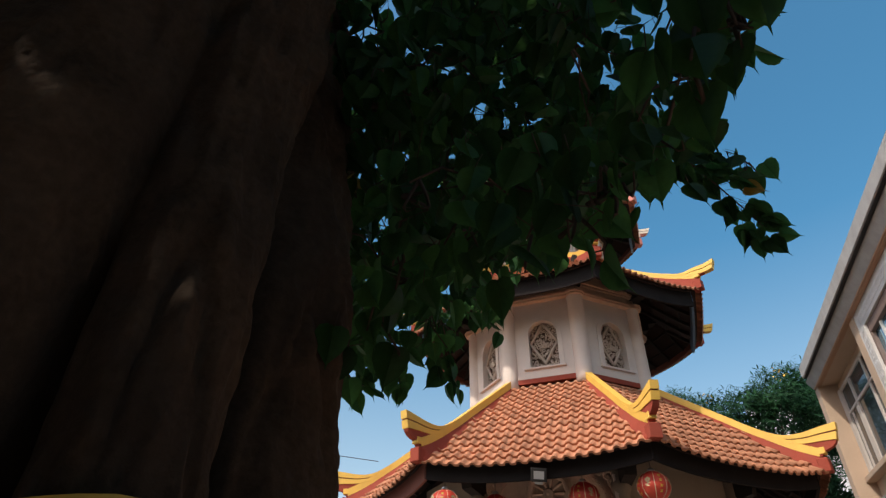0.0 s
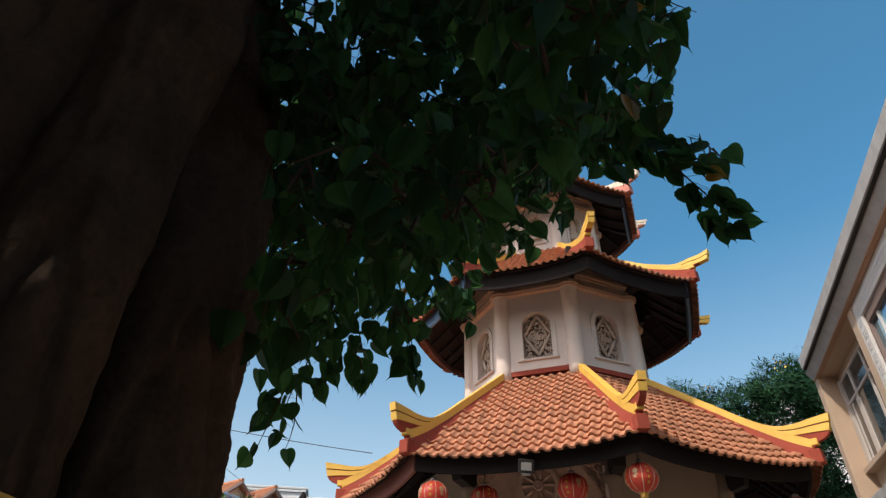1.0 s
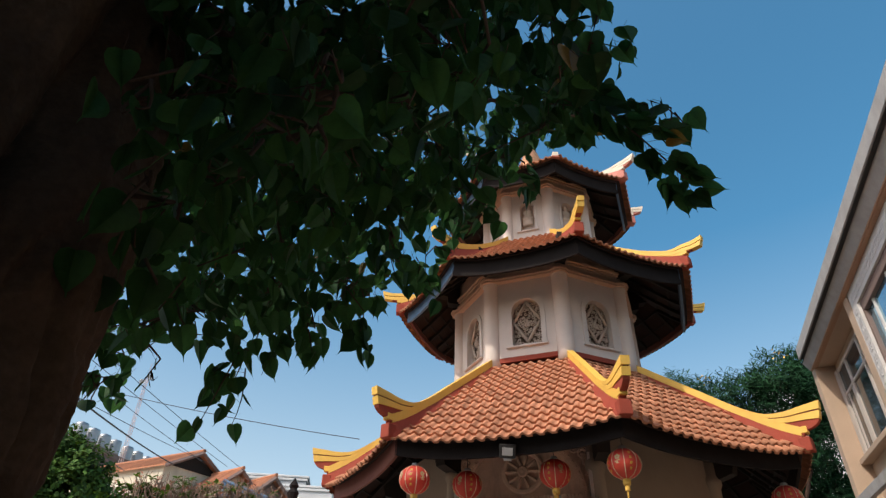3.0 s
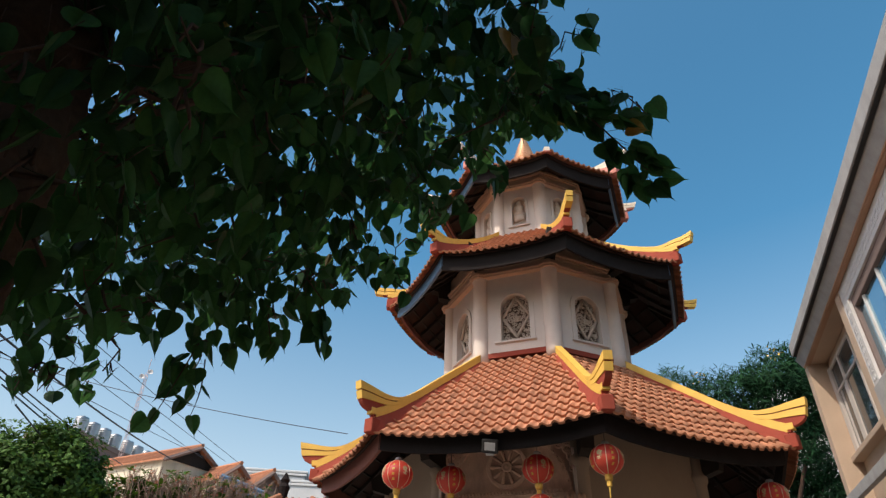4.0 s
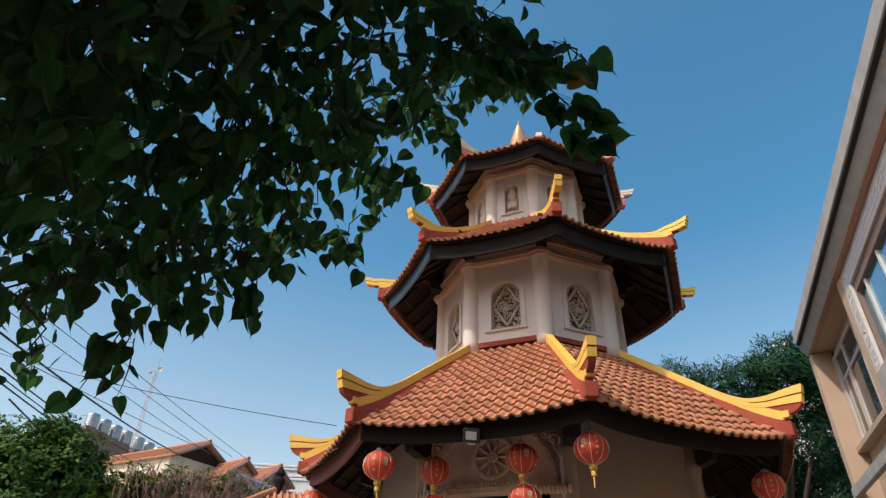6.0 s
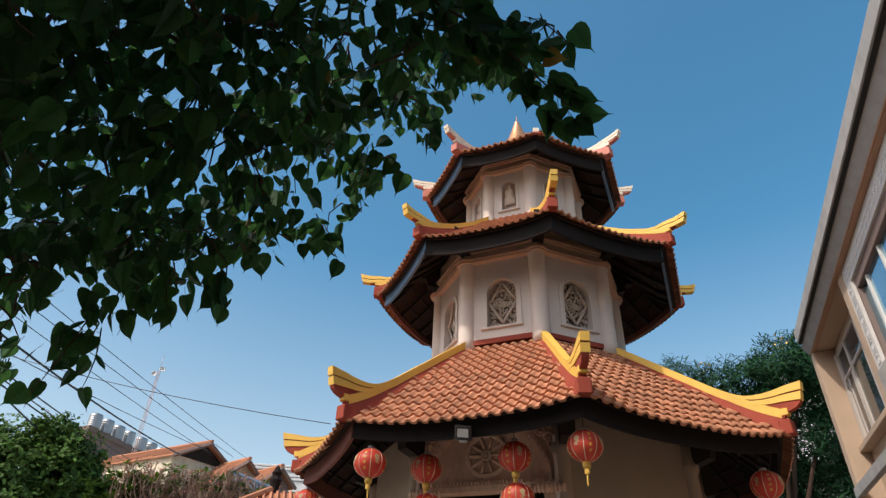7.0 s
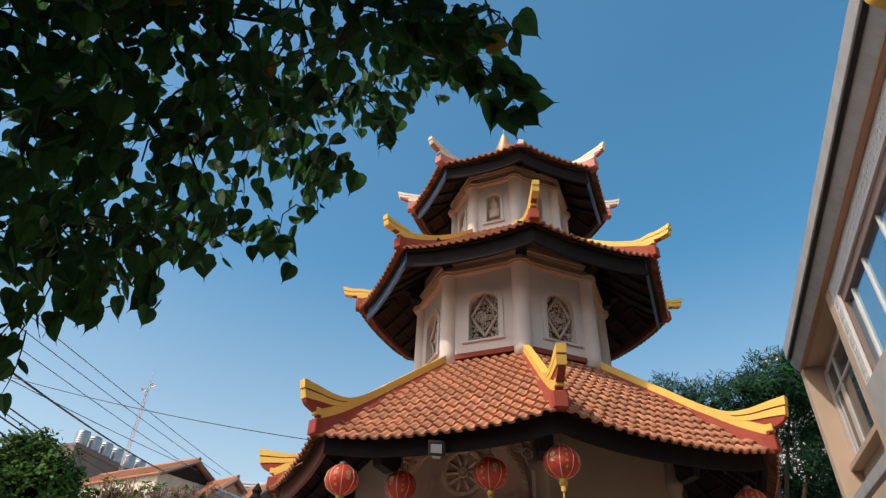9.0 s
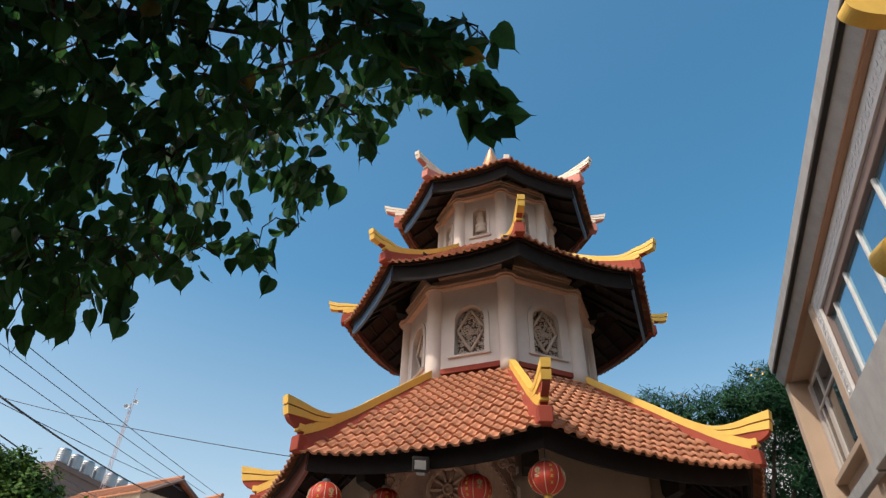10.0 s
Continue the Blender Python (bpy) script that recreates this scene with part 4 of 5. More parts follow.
# ---- plain unseen walls added behind the camera to block sky light ----
tagged(part("blocker_south", box_bm(30, 0.4, 7.0, Matrix.Translation((-2, -5.5, 3.5)), 0.02), LOWWALL), "unseen plain ochre wall added to block sky light", "wall", kind="structure")
tagged(part("blocker_west", box_bm(0.4, 13, 5.0, Matrix.Translation((-11, 0.8, 2.5)), 0.02), LOWWALL), "unseen plain ochre wall added to block sky light", "wall", kind="structure")


# ---- houses behind the courtyard ----
def polar(az, dist, el):
    return Vector((1.7 + dist * math.cos(radians(az)), 0.9 + dist * math.sin(radians(az)), 1.5 + dist * math.tan(radians(el))))


def gable_house(name, label, a, b, half, drop, wall_mat, overhang=0.5, tile_n=14):
    """A house with a gabled tile roof; a and b: ends of the ridge."""
    h = thing(name, label, "house")
    a, b = Vector(a), Vector(b)
    b.z = a.z
    u = (b - a).normalized()
    v = Vector((-u.y, u.x, 0))
    L = (b - a).length
    m = Matrix((u, v, Vector((0, 0, 1)))).transposed().to_4x4()
    m.translation = Vector((a.x, a.y, 0))
    zr = a.z
    ze = zr - drop
    part("wall", prism_bm([(-half + 0.3, 0), (half - 0.3, 0), (half - 0.3, ze + 0.1), (0, zr - 0.25), (-half + 0.3, ze + 0.1)], L - 2 * overhang, m @ Matrix.Translation((L / 2, 0, 0)) @ Matrix.Rotation(radians(90), 4, "Z")), wall_mat, h)
    for s in (-1, 1):
        rf = part("roof", prism_bm([(0, zr), (s * half, ze), (s * half, ze - 0.12), (0, zr - 0.14)], L, m @ Matrix.Translation((L / 2, 0, 0)) @ Matrix.Rotation(radians(90), 4, "Z")), TILE, h)
        bm = bmesh.new()
        n = int(L / 0.28)
        for i in range(n):
            x = (i + 0.5) * L / n
            tube_bm([m @ Vector((x, -s * 0.02, zr + 0.02)), m @ Vector((x, -s * half, ze + 0.02))], 0.07, 5, bm)
        tl = part("tile_field", bm, TILE, rf)
        tl["kind"] = "stuff"
    part("ridge_cap", tube_bm([m @ Vector((-0.05, 0, zr + 0.05)), m @ Vector((L + 0.05, 0, zr + 0.05))], 0.13, 8), TILE, h)
    for x in (0.0, L):
        for s in (-1, 1):
            part("barge_board", tube_bm([m @ Vector((x, 0, zr - 0.12)), m @ Vector((x, s * half, ze - 0.14))], 0.13, 4), GREYH, h)
    return h, m


h1, m1 = gable_house("house", "cream rendered house with orange clay tile gable roof", polar(114.4, 46, 14.3), polar(121.6, 55, 12.1), 2.8, 1.45, CREAMH)
part("gable_boarding", prism_bm([(-2.2, 0.40), (2.2, 0.40), (0, 1.48)], 0.08, m1 @ Matrix.Translation((0.44, 0, polar(114.4, 46, 14.3).z - 1.75)) @ Matrix.Rotation(radians(90), 4, "Z")), WOODD, h1, "dark weathered gable boarding")
h2, m2 = gable_house("house", "small house with orange tile roof and dark timber gable", polar(110.9, 44, 13.3), polar(113.2, 47, 12.6), 1.4, 1.1, CREAMH)
h3, m3 = gable_house("house", "low house with orange tile gable roof and dark balustrade", polar(108.0, 43, 13.0), polar(110.2, 46, 12.1), 1.3, 1.1, GREYH)
# balustrade between the houses
bal = thing("balustrade", "dark blue-grey timber balustrade on a roof terrace", "railing")
pa, pb = polar(112.4, 41, 12.2), polar(108.6, 40, 11.2)
part("rail", tube_bm([pa, pb], 0.12, 6), SLATE, bal)
part("rail", tube_bm([pa - Vector((0, 0, 0.9)), pb - Vector((0, 0, 0.9))], 0.12, 6), SLATE, bal)
for i in range(14):
    p = pa.lerp(pb, (i + 0.5) / 14)
    part("baluster", box_bm(0.13, 0.1, 0.9, Matrix.Translation(p - Vector((0, 0, 0.45))), 0.02), SLATE, bal)
part("terrace_wall", box_bm(0.4, (pa - pb).length, 9.0, Matrix.Translation((pa + pb) / 2 - Vector((0, 0, 5.45))) @ Matrix.Rotation(math.atan2(pb.y - pa.y, pb.x - pa.x) + math.pi / 2, 4, "Z")), CREAMH, bal)

# white flat-roofed house
wh_ = thing("white_house", "white flat-roofed house with moulded cornice", "house")
for az, d, el, w, hh in ((108.2, 54, 13.1, 6.0, 0), (105.6, 52, 12.4, 5.5, 0)):
    p = polar(az, d, el)
    mm = Matrix.Translation((p.x, p.y, 0)) @ Matrix.Rotation(radians(az - 90 - 8), 4, "Z")
    part("wall", box_bm(w, 6, p.z, mm @ Matrix.Translation((0, 3, p.z / 2)), 0.03), WHITEH, wh_)
    for q, zz in ((0.25, p.z - 0.1), (0.14, p.z - 0.35)):
        part("cornice", box_bm(w + 2 * q, 6.2, 0.2, mm @ Matrix.Translation((0, 3, zz)), 0.04), WHITEH, wh_)
    for x in (-1.2, 1.4):
        part("window", box_bm(1.0, 0.1, 1.2, mm @ Matrix.Translation((x, -0.02, p.z - 1.9))), DARKIN, wh_)

# grey block with steel water tanks; both slope to fit the camera's view
blk = thing("grey_apartment_block", "brownish grey apartment block, its flat top sloped to fit the camera's view", "building")
pt = polar(121.0, 66, 13.7)
mm = Matrix.Translation((pt.x, pt.y, 0)) @ Matrix.Rotation(radians(121.2 - 90), 4, "Z") @ Matrix.Translation((-2.7, 0.9, 0)) @ Matrix.Rotation(radians(43), 4, "Z")
part("wall", prism_bm([(-1.9, 0), (13, 0), (13, pt.z - 0.87), (-1.9, pt.z + 0.35)], 6, mm @ Matrix.Translation((0, 2.2, 0))), GREYH, blk)
part("parapet", prism_bm([(-2.0, pt.z - 0.05), (13.1, pt.z - 1.28), (13.1, pt.z - 0.85), (-2.0, pt.z + 0.38)], 0.2, mm @ Matrix.Translation((0, -0.82, 0))), GREYH, blk)
tank0 = thing("water_tank", "ribbed stainless steel water tank on a rooftop stand", "water tank", "rooftop water tanks")
prof = [(0.6, 0.0)]
for i in range(6):
    prof += [(0.6, 0.08 + i * 0.2), (0.613, 0.11 + i * 0.2), (0.613, 0.17 + i * 0.2), (0.6, 0.20 + i * 0.2)]
prof += [(0.56, 1.33), (0.2, 1.40), (0.2, 1.46), (0.02, 1.46)]
part("shell", lathe_bm(prof, 20), STEEL, tank0, smooth=True)
part("stand", lathe_bm([(0.5, -0.25), (0.5, 0.0)], 8), CHROME, tank0)
for i in range(7):
    mt_ = mm @ Matrix.Translation((1.52 * i - 0.8 + (0.25 if i > 3 else 0), 0.0, pt.z + 0.45 - 0.12 * i))
    if i == 0:
        tank0.matrix_basis = mt_
    else:
        copy_thing(tank0, mt_)

# lattice mast
mast = thing("radio_mast", "thin red and white lattice radio mast with two dishes", "mast")
p0, p1 = polar(120.25, 62, 0.0), polar(120.25, 62, 19.4)
p0.z = 0.0
for i in range(3):
    o = Vector((0.28 * math.cos(i * 2.09), 0.28 * math.sin(i * 2.09), 0))
    part("leg", tube_bm([p0 + o * 1.1, p1 + o * 0.5], 0.022, 4), LATTICE, mast)
hgt = p1.z - p0.z
for i in range(40):
    z0 = p0.z + hgt * i / 40
    for j in range(3):
        k0 = 0.28 * (1.1 - 0.6 * i / 40)
        a0, a1 = j * 2.09, (j + 1) * 2.09
        part("brace", tube_bm([Vector((p0.x + k0 * math.cos(a0), p0.y + k0 * math.sin(a0), z0)), Vector((p0.x + k0 * math.cos(a1), p0.y + k0 * math.sin(a1), z0 + hgt / 40))], 0.012, 3), LATTICE, mast)
part("spike", tube_bm([p1, p1 + Vector((0, 0, 1.6))], 0.025, 4), LATTICE, mast)
for dx, dz in ((0.40, 0.0), (-0.32, -0.45)):
    dm = Matrix.Translation(p1 + Vector((dx, -0.2, dz))) @ Matrix.Rotation(radians(80), 4, "X") @ Matrix.Rotation(radians(25), 4, "Y")
    part("dish", lathe_bm([(0.05, -0.1), (0.22, 0.0), (0.26, 0.09), (0.24, 0.09), (0.14, 0.02), (0.05, -0.05)], 16, dm), WHITEH, mast, "white round dish", True)

# small pavilion roof with dark ridge figures
pav = thing("pavilion", "small pavilion with red clay tile hip roof and dark ridge ornaments", "pavilion")
ap = polar(107.5, 17, 10.9)
pm = Matrix.Translation((ap.x, ap.y, 0)) @ Matrix.Rotation(radians(20), 4, "Z")
bm = bmesh.new()
top = [bm.verts.new(pm @ Vector((x, 0, ap.z))) for x in (-0.4, 0.4)]
lo = [bm.verts.new(pm @ Vector((x, y, ap.z - 1.1))) for x, y in ((-2.0, -1.7), (2.0, -1.7), (2.0, 1.7), (-2.0, 1.7))]
bm.faces.new((lo[0], lo[1], top[1], top[0]))
bm.faces.new((lo[1], lo[2], top[1]))
bm.faces.new((lo[2], lo[3], top[0], top[1]))
bm.faces.new((lo[3], lo[0], top[0]))
bm.faces.new(lo[::-1])
part("roof", bm, TILE, pav)
for x, y in ((-2.0, -1.7), (2.0, -1.7), (2.0, 1.7), (-2.0, 1.7)):
    xt = -0.4 if x < 0 else 0.4
    fr = [pm @ Vector((xt + (x - xt) * f, y * f, ap.z + 0.04 - 1.1 * f)) for f in (0, 0.5, 1)]
    part("hip_roll", tube_bm(fr, 0.10, 8), TILE, pav)
    part("post", box_bm(0.2, 0.2, ap.z - 1.1, pm @ Matrix.Translation((x * 0.85, y * 0.85, (ap.z - 1.1) / 2)), 0.02), RED, pav)
for i in range(24):
    for s in (-1, 1):
        x = -1.9 + i * 0.165
        f = min(1.0, abs(x) / 2.0)
        zt = ap.z - 1.1 * max(0, (abs(x) - 0.4) / 1.6)
        part("tile_roll", tube_bm([pm @ Vector((x, s * 1.7 * max(0, (abs(x) - 0.4) / 1.6), zt + 0.02)), pm @ Vector((x, s * 1.7, ap.z - 1.08))], 0.05, 5), TILE, pav)
for x, s in ((-0.35, 1.0), (1.15, 1.25)):
    zb = ap.z - 1.1 * max(0, (abs(x) - 0.4) / 1.6)
    part("ridge_figure", lathe_bm([(0.10, -0.25), (0.12, 0.05), (0.16 * s, 0.18), (0.09, 0.28), (0.13, 0.36), (0.08, 0.45), (0.02, 0.55 * s)], 9, pm @ Matrix.Translation((x, 0, zb + 0.1))), FASCIA, pav, "dark weathered ridge ornament")


# pale house that gleams through the gaps of the tree beside the hall
pale = thing("pale_house", "white sunlit house wall half hidden behind a dark tree", "house")
pc = polar(61.2, 36, 19.6)
pm = Matrix.Translation((pc.x, pc.y, 0)) @ Matrix.Rotation(radians(61.2 - 90), 4, "Z")
part("wall", box_bm(3.6, 5.0, pc.z, pm @ Matrix.Translation((0, 2.5, pc.z / 2)), 0.05), WHITEH, pale)
part("cornice", box_bm(3.9, 5.3, 0.3, pm @ Matrix.Translation((0, 2.5, pc.z + 0.15)), 0.05), WHITEH, pale)


# ---- trees of the background ----
def leaf_card(kind):
    """A single leaf: broad, or a narrow drooping leaflet."""
    me = bpy.data.meshes.new("leaf")
    if kind == "broad":
        vs = [(0, 0, 0), (0.22, 0.3, 0.05), (0.24, 0.6, 0.04), (0, 1.0, -0.12), (-0.24, 0.6, 0.04), (-0.22, 0.3, 0.05), (0, 0.5, 0)]
        fs = [(0, 1, 6), (1, 2, 6), (2, 3, 6), (3, 4, 6), (4, 5, 6), (5, 0, 6)]
    else:
        vs = [(0, 0, 0), (0.065, 0.35, 0.0), (0.06, 0.7, -0.10), (0, 1.0, -0.25), (-0.06, 0.7, -0.10), (-0.065, 0.35, 0.0), (0, 0.4, -0.02)]
        fs = [(0, 1, 6), (1, 2, 6), (2, 3, 6), (3, 4, 6), (4, 5, 6), (5, 0, 6)]
    me.from_pydata(vs, [], fs)
    me.polygons.foreach_set("use_smooth", [True] * len(fs))
    return me


def crown_tree(name, label, base, blobs, n_tufts, per, size, kind, material, seed, trunk_r, yellow=0):
    t = thing(name, label, "tree", at=base)
    rng = random.Random(seed)
    B = Vector(base)
    top = max(b[2] for b in blobs)
    wood = bmesh.new()
    fork = Vector((0, 0, top * 0.35))
    tube_bm([(0, 0, 0), (0.1, 0.05, fork.z * 0.5), fork], [trunk_r * 1.3, trunk_r, trunk_r * 0.8], 10, wood)
    for x, y, z, r in blobs:
        c = Vector((x, y, z))
        tube_bm([fork, fork.lerp(c, 0.5) + Vector((0, 0, 0.3)), c], [trunk_r * 0.5, trunk_r * 0.3, trunk_r * 0.1], 6, wood)
    part("trunk", wood, TWIG, t, "", True)
    poses = []
    wts = [b[3] ** 2 for b in blobs]
    for _ in range(n_tufts):
        x, y, z, r = rng.choices(blobs, wts)[0]
        v = Vector((rng.gauss(0, 1), rng.gauss(0, 1), rng.gauss(0, 1))).normalized()
        rr_ = r * (0.40 + 0.60 * rng.random() ** 0.6) * (1 + 0.22 * noise.noise(v * 2.5 + Vector((x, y, z))))
        p = Vector((x, y, z)) + v * rr_
        if noise.noise(p * (0.9 if kind == "narrow" else 1.5) + Vector((seed, 0, 0))) < (-0.27 if kind == "narrow" else -0.28):
            continue
        up = (v + Vector((0, 0, 0.6))).normalized()
        q = up.to_track_quat("Z", "Y").to_matrix().to_4x4()
        for i in range(per):
            s = rng.uniform(*size)
            poses.append(Matrix.Translation(p + Vector((rng.uniform(-1, 1), rng.uniform(-1, 1), rng.uniform(-1, 1))) * size[1] * 0.5) @ q @ Matrix.Rotation(2 * math.pi * i / per + rng.uniform(-0.3, 0.3), 4, "Z") @ Matrix.Rotation(radians(rng.uniform(-15, 50)), 4, "X") @ Matrix.Diagonal((s, s, s, 1)))
    joined("crown", poses, [leaf_card(kind)], material, t)
    if yellow:
        ys = []
        for _ in range(yellow):
            x, y, z, r = rng.choice(blobs)
            v = Vector((rng.uniform(-1, 0.4), -abs(rng.gauss(0, 1)), rng.uniform(0, 1))).normalized() * r
            for i in range(14):
                ys.append(Matrix.Translation(Vector((x, y, z)) + v + Vector((rng.uniform(-1, 1), rng.uniform(-1, 1), rng.uniform(-1, 1))) * 0.18) @ Matrix.Rotation(rng.uniform(0, 6.28), 4, "Z") @ Matrix.Rotation(rng.uniform(-1, 1), 4, "X") @ Matrix.Diagonal((0.12, 0.12, 0.12, 1)))
        joined("blossoms", ys, [leaf_card("broad")], YELLOW, t)
    return t


crown_tree("flowering_tree", "tall feathery green tree with a few yellow blossoms behind the pagoda", (10.5, 20.5, 0),
           [(-3.3, -0.3, 8.7, 0.9), (-2.3, -0.6, 8.9, 0.9), (-1.2, -1.0, 8.6, 0.9), (-0.2, -0.9, 8.9, 0.9), (0.8, -1.2, 9.2, 1.1), (1.6, -0.8, 9.7, 1.0), (2.6, -0.6, 9.0, 1.4), (-2.4, 0.6, 7.3, 1.2), (-0.6, 0.4, 7.4, 1.4), (1.4, 0.3, 7.6, 1.5), (3.2, 0.6, 7.2, 1.5), (0.6, 1.2, 6.1, 1.6), (2.4, 1.0, 5.6, 1.6), (-1.6, 1.2, 6.0, 1.5), (1.6, 1.0, 4.4, 1.5), (2.6, 1.2, 3.3, 1.3), (0.6, 1.2, 3.6, 1.3), (4.4, 1.2, 6.0, 1.6), (3.6, 1.4, 4.2, 1.3)], 10500, 9, (0.16, 0.32), "narrow", LEAF3, 5, 0.2, 5)
lt = polar(128.2, 24, 9.0)
crown_tree("broadleaf_tree", "dense sunlit green broadleaf tree with yellowish sunlight put into its leaf colour", (lt.x, lt.y, 0),
           [(0.0, 0.0, 5.8, 1.6), (1.3, 0.6, 6.0, 1.2), (-1.4, -0.6, 6.0, 1.4), (0.6, 0.4, 6.8, 0.9), (1.9, 1.0, 5.2, 1.0), (0.3, 0, 4.2, 1.7), (-2.2, -1.2, 5.0, 1.6), (1.6, 0.9, 3.8, 1.2)], 9000, 5, (0.13, 0.25), "broad", LEAF2, 9, 0.2)

# frangipani: bare grey branches, a few leaves and coral flowers
fb = polar(115.2, 22, 8.0)
fra = thing("frangipani_bush", "mostly bare frangipani with grey-brown upright branches and coral flowers", "bush", at=(fb.x, fb.y, 0))
frng = random.Random(6)
wood = bmesh.new()
flow, lvs = [], []
right = Vector((math.sin(radians(115)), -math.cos(radians(115)), 0))
for s in range(60):
    p = right * frng.uniform(-1.7, 1.9) + Vector((frng.uniform(-0.6, 0.6), frng.uniform(-0.6, 0.6), 4.55))
    tube_bm([right * 0.2 * frng.uniform(-1, 1), p * 0.6, p], [0.06, 0.05, 0.04], 5, wood)
    for k in range(10):
        q = p + Vector((frng.gauss(0, 0.32), frng.gauss(0, 0.32), frng.uniform(0.5, 1.35)))
        mid_ = p.lerp(q, 0.5) + Vector((frng.uniform(-0.08, 0.08), frng.uniform(-0.08, 0.08), -0.05))
        tube_bm([p, mid_, q], [0.018, 0.014, 0.010], 5, wood)
        for j in range(2):
            q2 = q + Vector((frng.gauss(0, 0.12), frng.gauss(0, 0.12), frng.uniform(0.15, 0.4)))
            tube_bm([q, q2], [0.012, 0.008], 4, wood)
            if frng.random() < 0.12:
                for i in range(6):
                    flow.append(Matrix.Translation(q2 + Vector((frng.uniform(-1, 1), frng.uniform(-1, 1), frng.uniform(-1, 1))) * 0.06) @ Matrix.Rotation(i * 1.05, 4, "Z") @ Matrix.Rotation(0.5, 4, "X") @ Matrix.Diagonal((0.10, 0.10, 0.10, 1)))
            if frng.random() < 0.07:
                for i in range(6):
                    lvs.append(Matrix.Translation(q2) @ Matrix.Rotation(i * 1.05 + frng.random(), 4, "Z") @ Matrix.Rotation(frng.uniform(-0.3, 0.8), 4, "X") @ Matrix.Diagonal((0.24, 0.24, 0.24, 1)))
# a leafier shoulder on one side
for s in range(150):
    q2 = right * frng.uniform(-2.6, -1.0) + Vector((frng.uniform(-0.5, 0.5), frng.uniform(-0.5, 0.5), frng.uniform(4.4, 5.8)))
    for i in range(6):
        lvs.append(Matrix.Translation(q2) @ Matrix.Rotation(i * 1.05 + frng.random(), 4, "Z") @ Matrix.Rotation(frng.uniform(-0.3, 0.8), 4, "X") @ Matrix.Diagonal((0.26, 0.26, 0.26, 1)))
part("twig_mass", wood, BRANCHB, fra)["kind"] = "stuff"
joined("flowers", flow, [leaf_card("broad")], BLOSSOM, fra)
joined("leaves", lvs, [leaf_card("broad")], LEAF2, fra)


# ---- overhead cables ----
def cable(az0, el0, d0, az1, el1, d1, r, sag):
    a, b = polar(az0, d0, el0), polar(az1, d1, el1)
    pts = [a.lerp(b, i / 24) - Vector((0, 0, sag * 4 * (i / 24) * (1 - i / 24))) for i in range(25)]
    c = part("overhead_cable", tube_bm(pts, r, 6), CABLE)
    tagged(c, "thin black overhead cable sagging between the houses", "cable", "overhead cables")
cable(139.51, 23.24, 18, 114.17, 13.32, 42, 0.013, 0.10)
cable(137.89, 24.06, 18, 112.32, 13.31, 42, 0.013, 0.10)
cable(135.98, 24.66, 18, 110.88, 13.16, 42, 0.013, 0.10)
cable(141.69, 18.72, 22, 104.76, 16.93, 12, 0.008, 0.35)
cable(137.66, 21.19, 18, 116.77, 13.01, 42, 0.034, 0.25)
cable(138.28, 19.61, 18, 113.73, 13.38, 42, 0.013, 0.15)
cable(133.90, 17.67, 18, 120.31, 12.04, 42, 0.022, 0.10)
cable(133.07, 16.86, 18, 121.12, 12.01, 42, 0.017, 0.10)
cable(132.30, 16.15, 18, 121.97, 12.09, 42, 0.022, 0.10)
cable(130.87, 14.96, 18, 123.12, 10.92, 42, 0.022, 0.10)


# ---- bodhi tree ----
tree = thing("bodhi_tree", "old sacred fig tree with fluted grey-brown trunk and drooping heart-shaped leaves", "tree", at=(-1.0, 1.62, 0))
LOBES = [(-10, 0.265, 16), (-52, 0.30, 14), (-98, 0.34, 19), (-126, 0.16, 8), (-150, 0.34, 16), (165, 0.17, 20), (115, 0.20, 20), (65, 0.16, 18), (22, 0.13, 16)]


def trunk_radius(th, z):
    """Union of round stems about a core: the stems meet in sharp crevices."""
    reach = 0.43 - 0.01 * z + 0.22 * math.exp(-z / 0.5)
    r = reach * 0.72
    deg = math.degrees(th)
    for i, (c, h, w) in enumerate(LOBES):
        out = (reach + h * (1.10 - 0.15 * (z - 1.6) + 0.12 * math.sin(1.3 * z + 2.1 * i)))
        rad = 0.0135 * w + 0.02 * math.sin(1.7 * z + 1.3 * i)
        d = radians((deg - c - 6 * math.sin(z * 0.9 + i) - 8 * (z - 1.6) + 180) % 360 - 180)
        hub = out - rad
        q = rad * rad - (hub * math.sin(d)) ** 2
        if q > 0 and abs(d) < 1.5:
            r = max(r, hub * math.cos(d) + math.sqrt(q))
    p = Vector((math.cos(th) * 1.0, math.sin(th) * 1.0, z * 0.45))
    r += 0.05 * noise.noise(p * 2.2) + 0.028 * noise.noise(p * 6.0) + 0.024 * noise.noise(Vector((p.x, p.y, p.z * 0.5)) * 15.0) + 0.015 * noise.noise(p * 34.0)
    r -= 0.035 * max(0.0, 1 - abs(noise.noise(Vector((p.x * 3.2, p.y * 3.2, z * 0.5)))) / 0.07)
    return r


